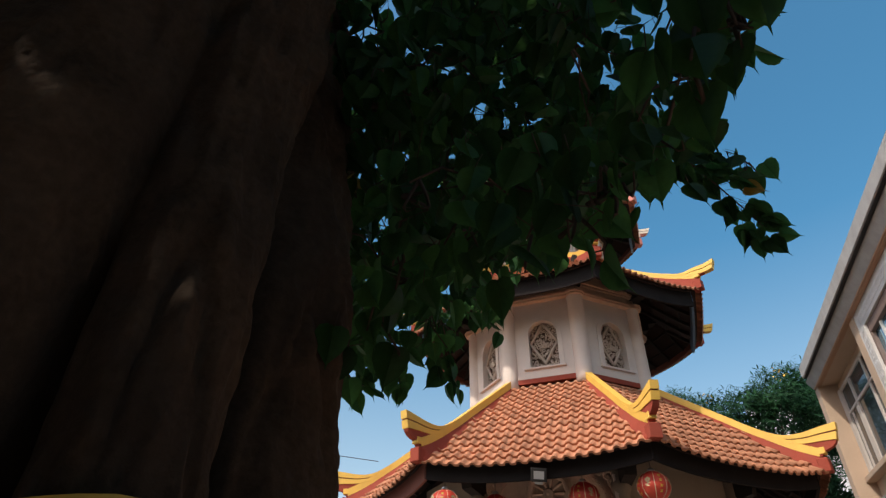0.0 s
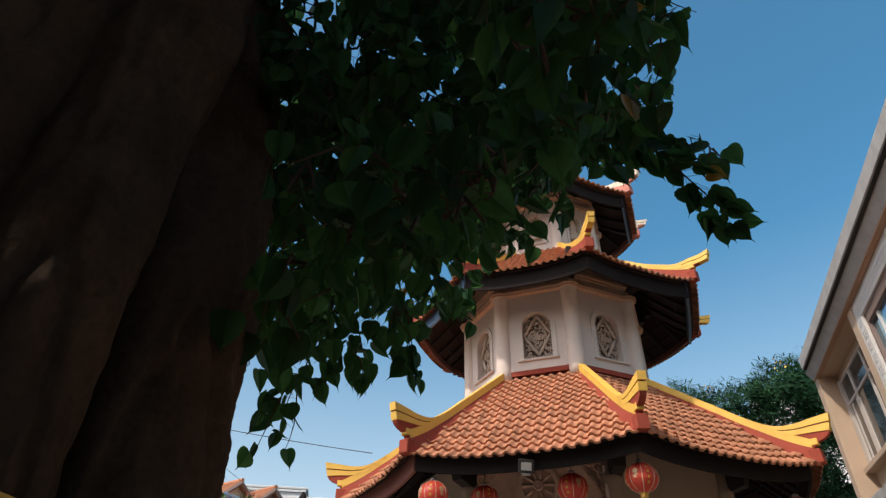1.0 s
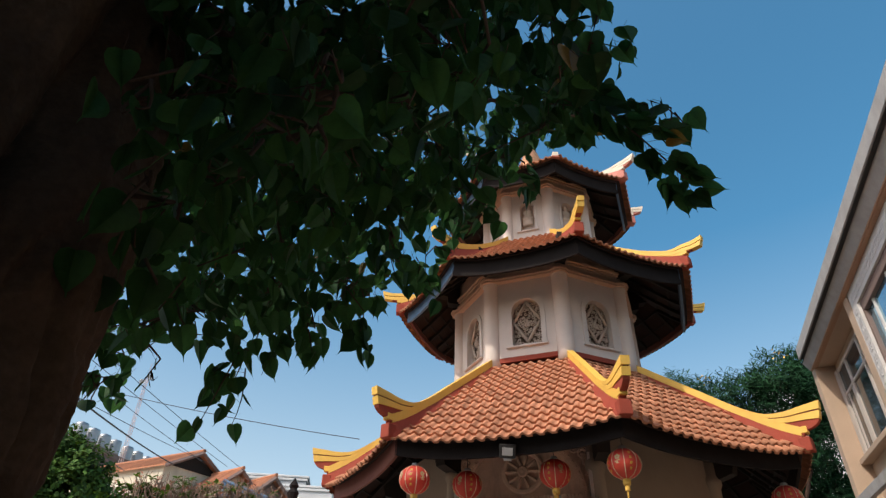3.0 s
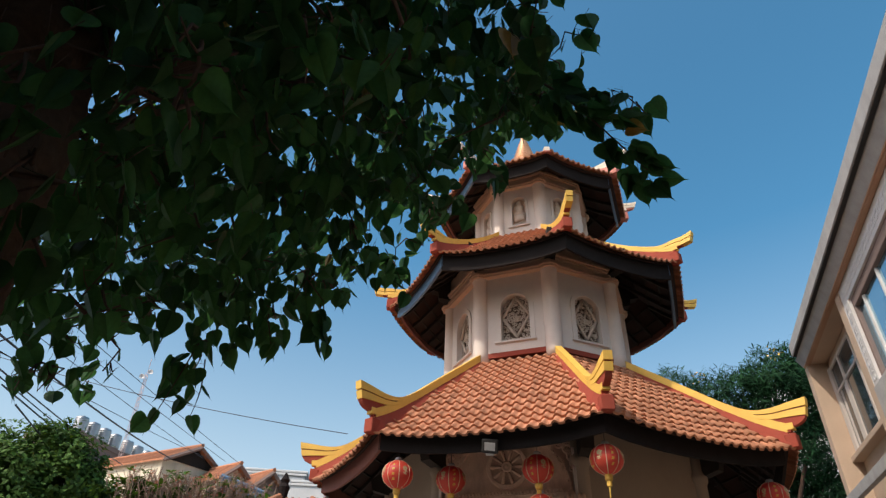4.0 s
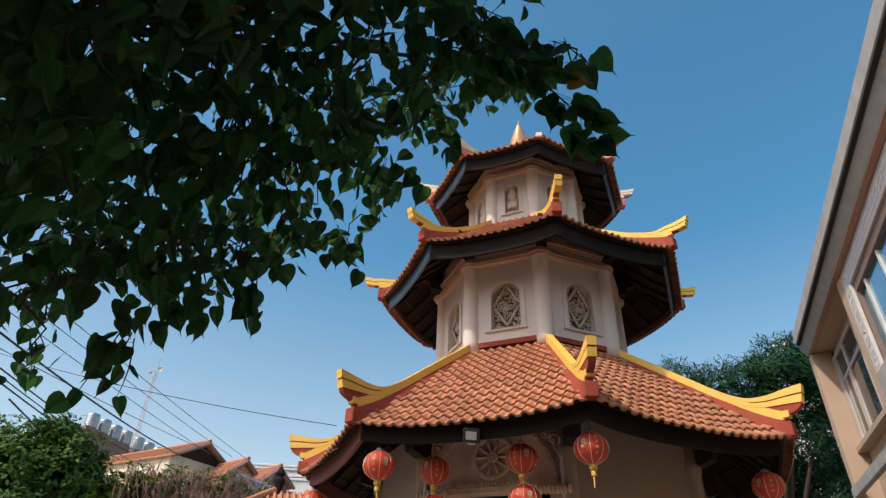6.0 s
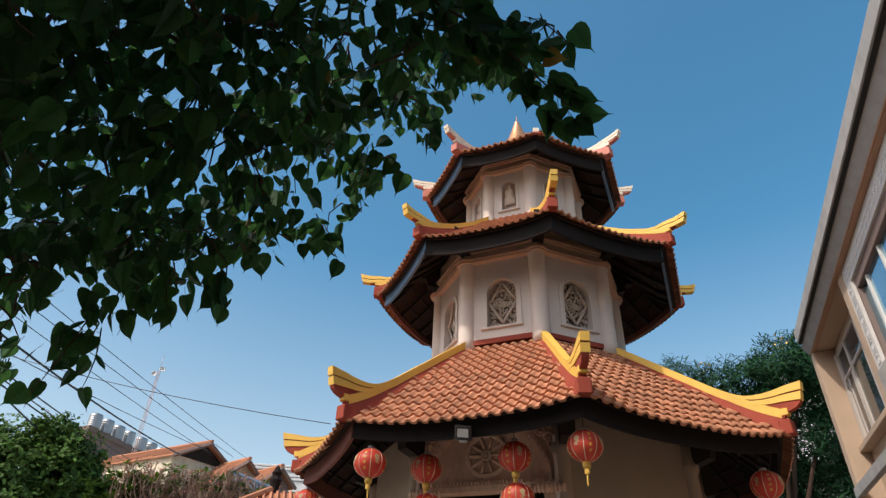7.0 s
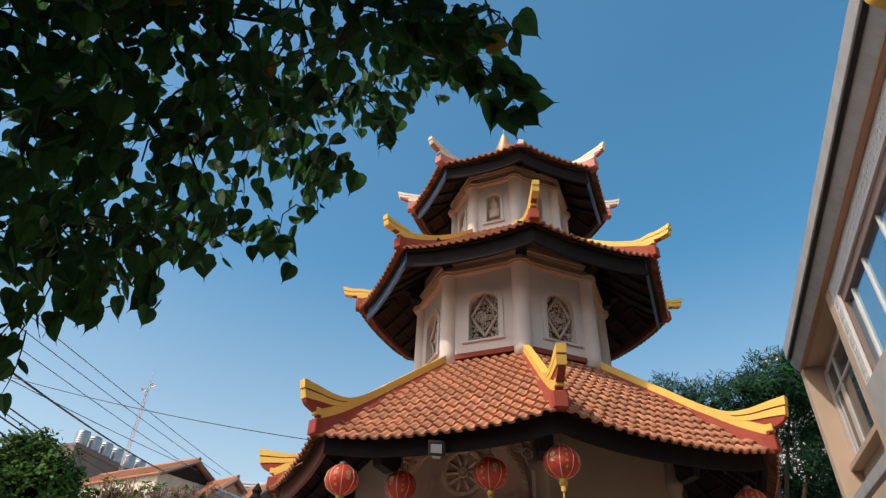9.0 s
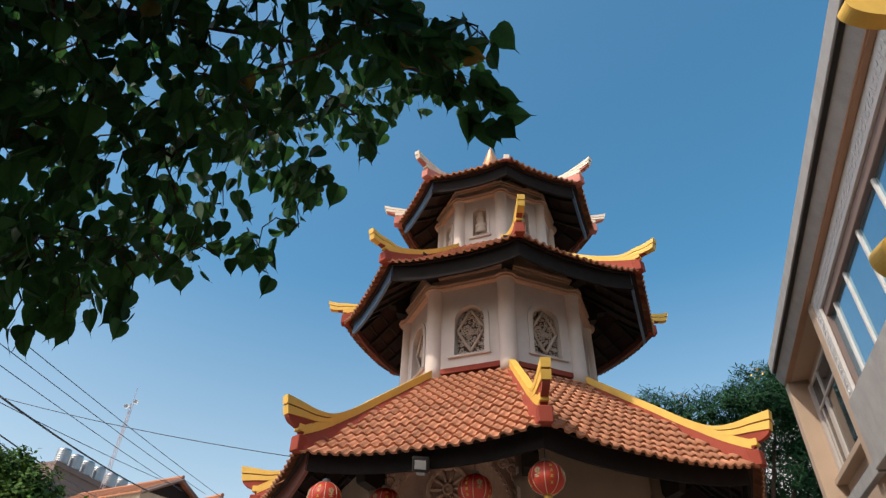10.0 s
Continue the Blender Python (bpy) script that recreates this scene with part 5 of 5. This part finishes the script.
bm = bmesh.new()
NS, NZ = 300, 200
rings = []
for j in range(NZ + 1):
    z = 4.4 * j / NZ
    shrink = 1.0 if z < 3.9 else 1 - 0.5 * ((z - 3.9) / 0.5)
    rings.append([bm.verts.new((shrink * trunk_radius(2 * math.pi * i / NS, z) * math.cos(2 * math.pi * i / NS) - 0.0 * z, shrink * trunk_radius(2 * math.pi * i / NS, z) * math.sin(2 * math.pi * i / NS), z)) for i in range(NS)])
for a, b in zip(rings, rings[1:]):
    for i in range(NS):
        bm.faces.new((a[i], a[(i + 1) % NS], b[(i + 1) % NS], b[i]))
bm.faces.new(rings[-1])
trunk = part("trunk", bm, BARK, tree, "deeply fluted trunk of fused stems", True)

# yellow sash tied round the trunk
bm = bmesh.new()
rows = []
for zz, dr in ((1.49, 0.012), (1.52, 0.025), (1.60, 0.022), (1.69, 0.026), (1.73, 0.012)):
    rows.append([bm.verts.new(((trunk_radius(2 * math.pi * i / 90, 1.68) + 0.02 + dr + 0.02) * math.cos(2 * math.pi * i / 90), (trunk_radius(2 * math.pi * i / 90, 1.68) + 0.02 + dr + 0.02) * math.sin(2 * math.pi * i / 90), zz + 0.015 * math.sin(i * 0.35))) for i in range(90)])
for a, b in zip(rows, rows[1:]):
    for i in range(90):
        bm.faces.new((a[i], a[(i + 1) % 90], b[(i + 1) % 90], b[i]))
sash = part("cloth_sash", bm, YELLOW, None, smooth=True)
sash.location = (-1.0, 1.62, 0)
tagged(sash, "bright yellow cloth sash tied round the tree trunk", "cloth")

# foliage clumps, limb by limb: place and radius
NEAR = [(0.2, 1.7, 4.3, 0.45), (0.7, 1.9, 4.25, 0.45), (1.1, 2.1, 4.35, 0.38), (1.0, 2.6, 4.4, 0.42), (0.5, 2.4, 4.2, 0.5), (1.25, 2.75, 4.55, 0.28), (0.0, 2.2, 4.1, 0.5), (0.9, 1.7, 4.6, 0.35), (1.25, 1.8, 4.5, 0.25)]
MID = [(-0.35, 3.0, 3.7, 0.5), (0.1, 2.9, 3.9, 0.5), (0.5, 3.1, 4.2, 0.42), (0.15, 3.5, 4.05, 0.4), (0.5, 3.5, 4.45, 0.35), (0.35, 4.0, 4.6, 0.3), (0.15, 4.2, 4.3, 0.25), (0.5, 4.5, 4.8, 0.24), (0.33, 4.55, 4.2, 0.22), (0.55, 4.7, 4.5, 0.17), (0.72, 4.6, 4.75, 0.18), (-0.05, 4.1, 3.7, 0.25), (0.12, 4.35, 3.98, 0.24), (-0.45, 3.5, 4.15, 0.35), (-0.12, 3.44, 3.88, 0.25), (0.17, 3.61, 3.89, 0.22), (0.47, 3.54, 4.11, 0.22), (0.26, 3.79, 3.72, 0.2), (-0.14, 3.1, 3.72, 0.25), (-0.03, 3.86, 3.6, 0.2), (-0.41, 3.15, 3.42, 0.25), (-0.51, 2.37, 3.58, 0.2), (-0.45, 2.22, 3.76, 0.2), (-0.53, 2.54, 3.37, 0.2), (0.21, 2.92, 4.4, 0.25), (-0.12, 2.84, 4.25, 0.25), (-0.36, 2.7, 4.15, 0.25), (0.39, 3.07, 4.52, 0.2), (0.7, 3.08, 4.63, 0.2), (0.55, 3.26, 4.45, 0.18)]
SKIRT = [(-0.5, 3.7, 3.55, 0.4), (-0.1, 3.8, 3.6, 0.3), (-0.35, 3.95, 3.35, 0.2), (-0.7, 3.95, 3.52, 0.2), (-0.9, 4.1, 3.0, 0.19), (-0.8, 4.05, 3.2, 0.16), (0.02, 3.85, 3.25, 0.14), (-0.2, 4.2, 4.0, 0.4), (-0.8, 4.3, 4.0, 0.5), (-1.2, 3.9, 3.7, 0.45), (-1.5, 4.4, 4.2, 0.45)]
LEFT = [(-0.7, 2.5, 3.3, 0.4), (-1.0, 2.9, 3.6, 0.5), (-1.6, 3.4, 3.9, 0.55), (-2.2, 3.8, 3.9, 0.5), (-2.0, 4.5, 4.3, 0.45), (-2.7, 4.3, 4.0, 0.5), (-1.4, 5.2, 4.3, 0.3), (-2.2, 4.9, 3.7, 0.3), (-1.45, 5.45, 4.2, 0.22), (-2.3, 5.2, 3.3, 0.25), (-1.75, 4.5, 3.4, 0.17), (-2.0, 4.1, 3.35, 0.25), (-1.7, 4.3, 3.5, 0.25), (-2.1, 4.2, 2.95, 0.16), (-1.45, 4.1, 3.0, 0.12), (-1.66, 3.74, 3.1, 0.24), (-1.44, 3.84, 3.23, 0.22), (-1.15, 3.91, 3.32, 0.15), (-1.63, 3.87, 2.85, 0.18), (-1.52, 3.26, 3.15, 0.25), (-1.3, 3.5, 3.1, 0.22), (-1.0, 3.5, 3.2, 0.25), (-1.9, 3.6, 3.2, 0.25), (-1.8, 3.9, 2.9, 0.17), (-2.3, 4.0, 3.1, 0.2), (-2.0, 3.3, 3.3, 0.3)]
HANG = [(0.3, 1.6, 2.95, 0.3), (0.7, 1.6, 3.0, 0.25), (0.1, 1.9, 2.9, 0.3), (0.55, 1.2, 2.75, 0.2), (0.2, 1.3, 2.6, 0.25), (0.0, 1.6, 2.6, 0.22), (0.42, 1.1, 2.45, 0.14), (0.75, 1.0, 2.9, 0.15), (0.47, 0.72, 2.42, 0.06), (0.4, 2.1, 3.6, 0.3), (0.75, 2.1, 3.75, 0.25), (0.0, 2.1, 3.4, 0.3), (0.45, 1.4, 3.7, 0.25), (1.15, 1.5, 4.1, 0.2), (-0.15, 1.95, 3.3, 0.3), (-0.1, 2.0, 3.9, 0.35), (-0.3, 2.4, 4.4, 0.4), (0.05, 1.6, 3.6, 0.25), (-0.2, 2.3, 2.95, 0.25), (-0.7, 2.35, 3.0, 0.25), (-0.45, 2.3, 2.55, 0.2), (-0.25, 1.45, 3.3, 0.22), (-0.5, 1.95, 3.24, 0.2), (-0.55, 2.03, 3.11, 0.16), (-0.33, 2.69, 3.92, 0.24), (-0.49, 2.73, 3.76, 0.2), (0.18, 2.98, 4.34, 0.18), (-0.49, 2.17, 3.51, 0.18), (-0.47, 2.04, 3.65, 0.18), (-0.07, 1.22, 2.57, 0.14), (-0.12, 1.41, 2.43, 0.14), (-0.2, 1.58, 2.32, 0.12), (0.7, 0.73, 2.72, 0.07), (0.66, 0.78, 2.70, 0.07), (-0.37, 1.51, 3.83, 0.25), (-0.56, 1.47, 3.82, 0.2), (-0.25, 1.6, 3.6, 0.3), (-0.3, 1.9, 3.7, 0.3), (-0.1, 2.3, 4.3, 0.3), (0.60, 0.74, 2.56, 0.09), (0.34, 1.2, 2.42, 0.10), (0.40, 1.12, 2.46, 0.09), (0.23, 1.24, 2.40, 0.10)]
OUTER = [(0.3, 4.4, 5.3, 0.4), (0.55, 4.45, 4.85, 0.25), (1.0, 4.4, 5.5, 0.4), (1.5, 4.3, 5.8, 0.4), (1.9, 4.5, 6.0, 0.3), (1.3, 3.2, 5.0, 0.35), (1.45, 2.95, 4.75, 0.22), (1.65, 3.15, 4.9, 0.16), (1.75, 3.45, 5.1, 0.16), (1.2, 2.9, 4.25, 0.2), (0.7, 3.0, 3.75, 0.2), (1.6, 3.9, 5.6, 0.3), (1.86, 2.87, 4.28, 0.14), (2.0, 2.87, 4.25, 0.12), (1.75, 2.95, 4.38, 0.17), (1.5, 3.2, 4.45, 0.16), (1.22, 3.9, 4.65, 0.17), (0.9, 4.15, 4.5, 0.17), (1.45, 2.9, 4.35, 0.2), (1.0, 3.6, 4.65, 0.22), (0.7, 4.3, 4.5, 0.2), (1.3, 2.3, 4.05, 0.2), (1.1, 3.3, 4.5, 0.25), (-0.2, 1.65, 3.4, 0.3), (1.15, 1.5, 3.6, 0.16), (1.25, 1.95, 3.7, 0.16), (1.74, 2.75, 4.76, 0.15)]
# unseen crown overhead and behind, added to keep sun and sky off the trunk
HIGH = [(-1.8, 1.2, 6.0, 1.5), (-0.3, 1.8, 6.2, 1.2), (0.6, 2.6, 6.4, 1.0), (-3.0, 2.0, 5.5, 1.5), (-2.5, 0.0, 5.2, 1.4), (-1.0, -0.6, 5.2, 1.2), (0.0, 0.0, 5.5, 1.0), (-3.6, -0.6, 4.2, 1.3), (-2.2, -1.6, 4.6, 1.2), (-4.0, 1.2, 4.0, 1.2), (-0.4, -1.6, 4.8, 1.0), (1.0, 1.1, 6.2, 1.0), (0.7, -0.2, 5.9, 0.9), (1.6, 0.4, 6.6, 0.8)]
TOP = [(0.2, 2.1, 5.0, 0.5), (0.9, 2.6, 5.2, 0.5), (0.0, 3.0, 4.9, 0.6), (0.6, 3.6, 5.2, 0.5), (-0.8, 3.4, 4.8, 0.7), (-0.2, 4.2, 5.2, 0.6), (-1.5, 4.0, 5.0, 0.7), (-2.3, 4.3, 5.0, 0.7)]
ORIGIN = Vector((-1.0, 1.62, 0))


def bodhi_leaf(size, rng):
    """Heart-shaped blade with a drip tip; stalk at the origin, hanging down -z, face towards y."""
    outline = [(0.0, 0.02), (0.20, 0.07), (0.40, 0.0), (0.48, -0.18), (0.45, -0.42), (0.32, -0.66), (0.14, -0.86), (0.03, -0.99), (0.0, -1.24)]
    curve = rng.uniform(-0.25, 0.35)
    fold = rng.uniform(0.05, 0.32)
    tw = rng.uniform(-0.3, 0.3)
    vs, fs = [], []
    mid = [(0.0, 0.02), (0.0, -0.18), (0.0, -0.42), (0.0, -0.66), (0.0, -0.86), (0.0, -0.99), (0.0, -1.24)]

    def put(x, z):
        y = curve * z * z + fold * abs(x) + tw * x * z
        vs.append((x * size, y * size, z * size))
        return len(vs) - 1
    m = [put(*p) for p in mid]
    for s in (1, -1):
        o = [put(s * x, z) for x, z in outline[1:-1]]
        fs += [(m[0], o[0], o[1]), (m[0], o[1], o[2], m[1]), (m[1], o[2], o[3], m[2]), (m[2], o[3], o[4], m[3]), (m[3], o[4], o[5], m[4]), (m[4], o[5], o[6], m[5]), (m[5], o[6], m[6])]
    return vs, fs


lrng = random.Random(21)
SHAPES = [bodhi_leaf(1.0, lrng) for _ in range(14)]
leaf_meshes = []
for vs, fs in SHAPES:
    me = bpy.data.meshes.new("leaf")
    me.from_pydata(vs, [], fs)
    me.materials.append(LEAF)
    me.polygons.foreach_set("use_smooth", [True] * len(fs))
    leaf_meshes.append(me)
YSHAPE = leaf_meshes[0].copy()
YSHAPE.materials.clear()
YSHAPE.materials.append(LEAFY)

leaves, twigs = [], bmesh.new()


def leaf_pose(p, rng, size):
    az = rng.gauss(-12, 58)
    return Matrix.Translation(p) @ Matrix.Rotation(radians(az), 4, "Z") @ Matrix.Rotation(radians(rng.gauss(14, 28)), 4, "X") @ Matrix.Rotation(radians(rng.gauss(0, 18)), 4, "Y") @ Matrix.Diagonal((size, size, size, 1))


cells = collections.defaultdict(list)


def free(p, room):
    """Whether no other leaf hangs within that distance; if so the place is taken."""
    key = [int(math.floor(v / 0.16)) for v in p]
    for dx, dy, dz in itertools.product((-1, 0, 1), repeat=3):
        if any((p - o).length < room for o in cells[key[0] + dx, key[1] + dy, key[2] + dz]):
            return False
    cells[tuple(key)].append(p)
    return True


def twig(a, b, rng, n, size=(0.10, 0.16), droop=0.10, thick=0.006, stalk=True, room=0.03):
    """A twig from a to b that sags, with leaves on stalks hanging from it."""
    a, b = Vector(a), Vector(b)
    side = Vector((rng.uniform(-1, 1), rng.uniform(-1, 1), 0)) * 0.04
    pts = [a.lerp(b, f) + side * math.sin(math.pi * f) + Vector((0, 0, -droop * 4 * f * (1 - f) * 0.5)) for f in (0, 0.25, 0.5, 0.75, 1)]
    tube_bm(pts, [thick, thick * 0.85, thick * 0.7, thick * 0.5, thick * 0.3], 4, twigs)
    for i in range(n):
        f = (i + 0.6) / n
        k = min(3, int(f * 4))
        p = pts[k].lerp(pts[k + 1], f * 4 - k)
        out = Vector((rng.uniform(-1, 1), rng.uniform(-1, 1), rng.uniform(-0.9, 0.25))).normalized() * rng.uniform(0.04, 0.09)
        q = p + out + Vector((-0.03, 0, 0.04))
        if not free(q, room):
            continue
        if stalk and i % 2 == 0:
            tube_bm([p, q], 0.0016, 3, twigs)
        leaves.append(leaf_pose(q, rng, rng.uniform(*size)))


for ci, (limb, thick, gap) in enumerate(((NEAR, 0.05, 0.115), (MID, 0.055, 0.128), (SKIRT, 0.045, 0.115), (LEFT, 0.06, 0.152), (TOP, 0.07, 0.21), (HANG, 0.02, 0.095), (OUTER, 0.05, 0.105))):
    start = Vector((-0.95, 1.95, 3.5))
    prev = start
    for q in limb:
        c = Vector(q[:3])
        r = q[3]
        base = min([start] + [Vector(w[:3]) for w in limb if w is not q and Vector(w[:3]).z >= c.z - 0.1] or [start], key=lambda w: (w - c).length if w is not start else (w - c).length * 1.3)
        pts = [base.lerp(c, f) + Vector((0.05 * math.sin(7 * f + ci), 0.05 * math.cos(5 * f + ci), 0.10 * math.sin(math.pi * f))) for f in (0, 0.35, 0.7, 1)]
        d = (base - start).length
        t0 = max(0.008, thick * (1 - d / 4.5) * (0.35 if base is not start else 0.6))
        tube_bm(pts, [t0, t0 * 0.8, t0 * 0.6, t0 * 0.4], 7, twigs)
        # twigs that radiate from the limb's end, then single leaves that even out the clump
        n = max(2, int(20 * r ** 1.5))
        for _ in range(n):
            v = Vector((lrng.gauss(0, 1), lrng.gauss(0, 1), lrng.gauss(0, 1))).normalized()
            v *= r * lrng.uniform(0.5, 0.92)
            v.z *= 0.85
            e = c + v
            s = c + v * lrng.uniform(0.0, 0.3) + Vector((0, 0, 0.06))
            twig(s, e, lrng, lrng.randint(5, 7), (0.085, 0.13) if limb is HANG else (0.10, 0.165), room=gap * 0.8)
        for _ in range(int(2600 * r ** 3) + 10):
            v = Vector((lrng.gauss(0, 1), lrng.gauss(0, 1), lrng.gauss(0, 1))).normalized() * r * 0.96 * lrng.random() ** 0.36
            q = c + v + Vector((-0.03, 0, 0.05))
            if noise.noise(q * 3.2) < -0.2 or not free(q, gap):
                continue
            tube_bm([q + Vector((lrng.uniform(-0.05, 0.05), lrng.uniform(-0.05, 0.05), lrng.uniform(0.03, 0.09))), q], 0.0016, 3, twigs)
            leaves.append(leaf_pose(q, lrng, lrng.uniform(0.085, 0.13) if limb is HANG else lrng.uniform(0.09, 0.165)))

# the long sprig that reaches out over the courtyard
srng = random.Random(4)
SPRIG0 = len(leaves)
sp = [Vector((1.28, 2.80, 4.54)), Vector((1.56, 2.86, 4.35)), Vector((1.79, 2.94, 4.15)), Vector((1.95, 3.00, 4.00)), Vector((2.05, 3.04, 3.90))]
tube_bm(sp, [0.010, 0.008, 0.006, 0.005, 0.003], 6, twigs)
# blades on long stalks face the camera, drip tips outwards; the lowest hang
to_camera = Vector((-0.10, -0.62, -0.78)).normalized()
for i in range(38):
    f = ((i + 0.5) / 38) ** 0.85
    k = min(3, int(f * 4))
    p = sp[k].lerp(sp[k + 1], f * 4 - k)
    ahead = (sp[k + 1] - sp[k]).normalized()
    across = to_camera.cross(ahead).normalized() * (-1 if i % 2 else 1)
    spread = srng.uniform(0.25, 1.0) * (1.0 - 0.3 * f)
    way = (across * spread + ahead * srng.uniform(0.25, 0.9) + Vector((0.1, 0, -0.25))).normalized()
    q = p + way * srng.uniform(0.05, 0.15)
    tube_bm([p, q], 0.0018, 3, twigs)
    down = (way + ahead * 0.5 + Vector((0.15, 0, -0.15)) + Vector((srng.gauss(0, 0.3), srng.gauss(0, 0.3), srng.gauss(0, 0.3)))).normalized()
    face = to_camera + Vector((srng.gauss(0, 0.42), srng.gauss(0, 0.42), srng.gauss(0, 0.42)))
    side = down.cross(face).normalized()
    face = side.cross(down).normalized()
    turn = Matrix((side, face, -down)).transposed().to_4x4()
    size = srng.uniform(0.105, 0.175) * (1.05 - 0.27 * f)
    leaves.append(Matrix.Translation(q) @ turn @ Matrix.Diagonal((size, size, size, 1)))
# trailing twigs under the skirt
for a, b, n in (((-0.85, 4.05, 3.2), (-1.0, 4.0, 2.62), 9), ((-0.8, 4.1, 3.1), (-0.85, 4.2, 2.72), 8), ((0.0, 3.85, 3.4), (0.12, 3.82, 3.05), 6), ((-0.35, 3.9, 3.3), (-0.3, 3.92, 3.1), 6), ((0.3, 4.5, 4.3), (0.48, 4.7, 3.98), 9), ((0.5, 4.5, 4.8), (0.76, 4.68, 4.72), 9), ((0.55, 3.6, 4.5), (0.95, 3.6, 4.55), 8), ((1.2, 1.8, 4.5), (1.55, 1.85, 4.25), 6), ((-0.6, 4.0, 3.4), (-0.68, 4.1, 3.05), 6)):
    twig(a, b, srng, n, droop=0.02)

high = []
hrng = random.Random(17)
for x, y, z, r in HIGH:
    for _ in range(int(640 * r * r)):
        v = Vector((hrng.gauss(0, 1), hrng.gauss(0, 1), hrng.gauss(0, 0.7))).normalized() * r * hrng.uniform(0.2, 1.0)
        high.append(leaf_pose(Vector((x, y, z)) + v, hrng, hrng.uniform(0.16, 0.24)))
    tube_bm([(-1.1, 1.6, 4.0), Vector((-1.1, 1.6, 4.0)).lerp(Vector((x, y, z)), 0.5) + Vector((0, 0, 0.3)), (x, y, z)], [0.09, 0.06, 0.03], 8, twigs)
inv = Matrix.Translation(-ORIGIN)
br = part("twig_mass", twigs, TWIG, tree, "thin brown twigs and leaf stalks", True)
br.matrix_local = inv
br["kind"] = "stuff"
# the leaves that stand free at the edge are single pieces, the rest one crown
edge = list(range(SPRIG0, len(leaves))) + [i for i in range(SPRIG0) if leaves[i].translation.x > 0.85 and leaves[i].translation.z < 4.75]
edge = edge[:300]
single = set(edge)
for i in edge:
    o = new("leaf", YSHAPE if i % 61 == 7 else leaf_meshes[i % 14])
    o.parent = tree
    o.matrix_local = inv @ leaves[i]


rest = [m for i, m in enumerate(leaves) if i not in single]
joined("crown", [inv @ m for i, m in enumerate(rest) if i % 170], leaf_meshes, LEAF, tree)
joined("upper_crown", [inv @ m for m in high], leaf_meshes, LEAF, tree)
joined("yellowed_leaves", [inv @ m for i, m in enumerate(rest) if i % 170 == 0], leaf_meshes, LEAFY, tree)

# ---- roof tiles, piece by piece ----
front = list(tile_poses(TIERS[0], -1, trng)) + list(tile_poses(TIERS[0], 0, trng))
for m, length in front[:300]:
    t = new("roof_tile", tile_of(length))
    t.parent = roofs[0]
    t.matrix_local = m
vs, fs = [], []
for m, length in front[300:]:
    me = tile_of(length)
    b0 = len(vs)
    vs += [tuple(m @ v.co) for v in me.vertices]
    fs += [tuple(b0 + i for i in p.vertices) for p in me.polygons]
me = bpy.data.meshes.new("roof_tiles")
me.from_pydata(vs, [], fs)
me.materials.append(TILE)
me.polygons.foreach_set("use_smooth", [i % 2 == 0 for i in range(len(me.polygons))])
ob = new("roof_tiles", me)
ob.parent = roofs[0]
ob["kind"] = "stuff"
joined_tiles(0, [-4, -3, -2, 1, 2, 3])
joined_tiles(1, range(-4, 4))
joined_tiles(2, range(-4, 4))
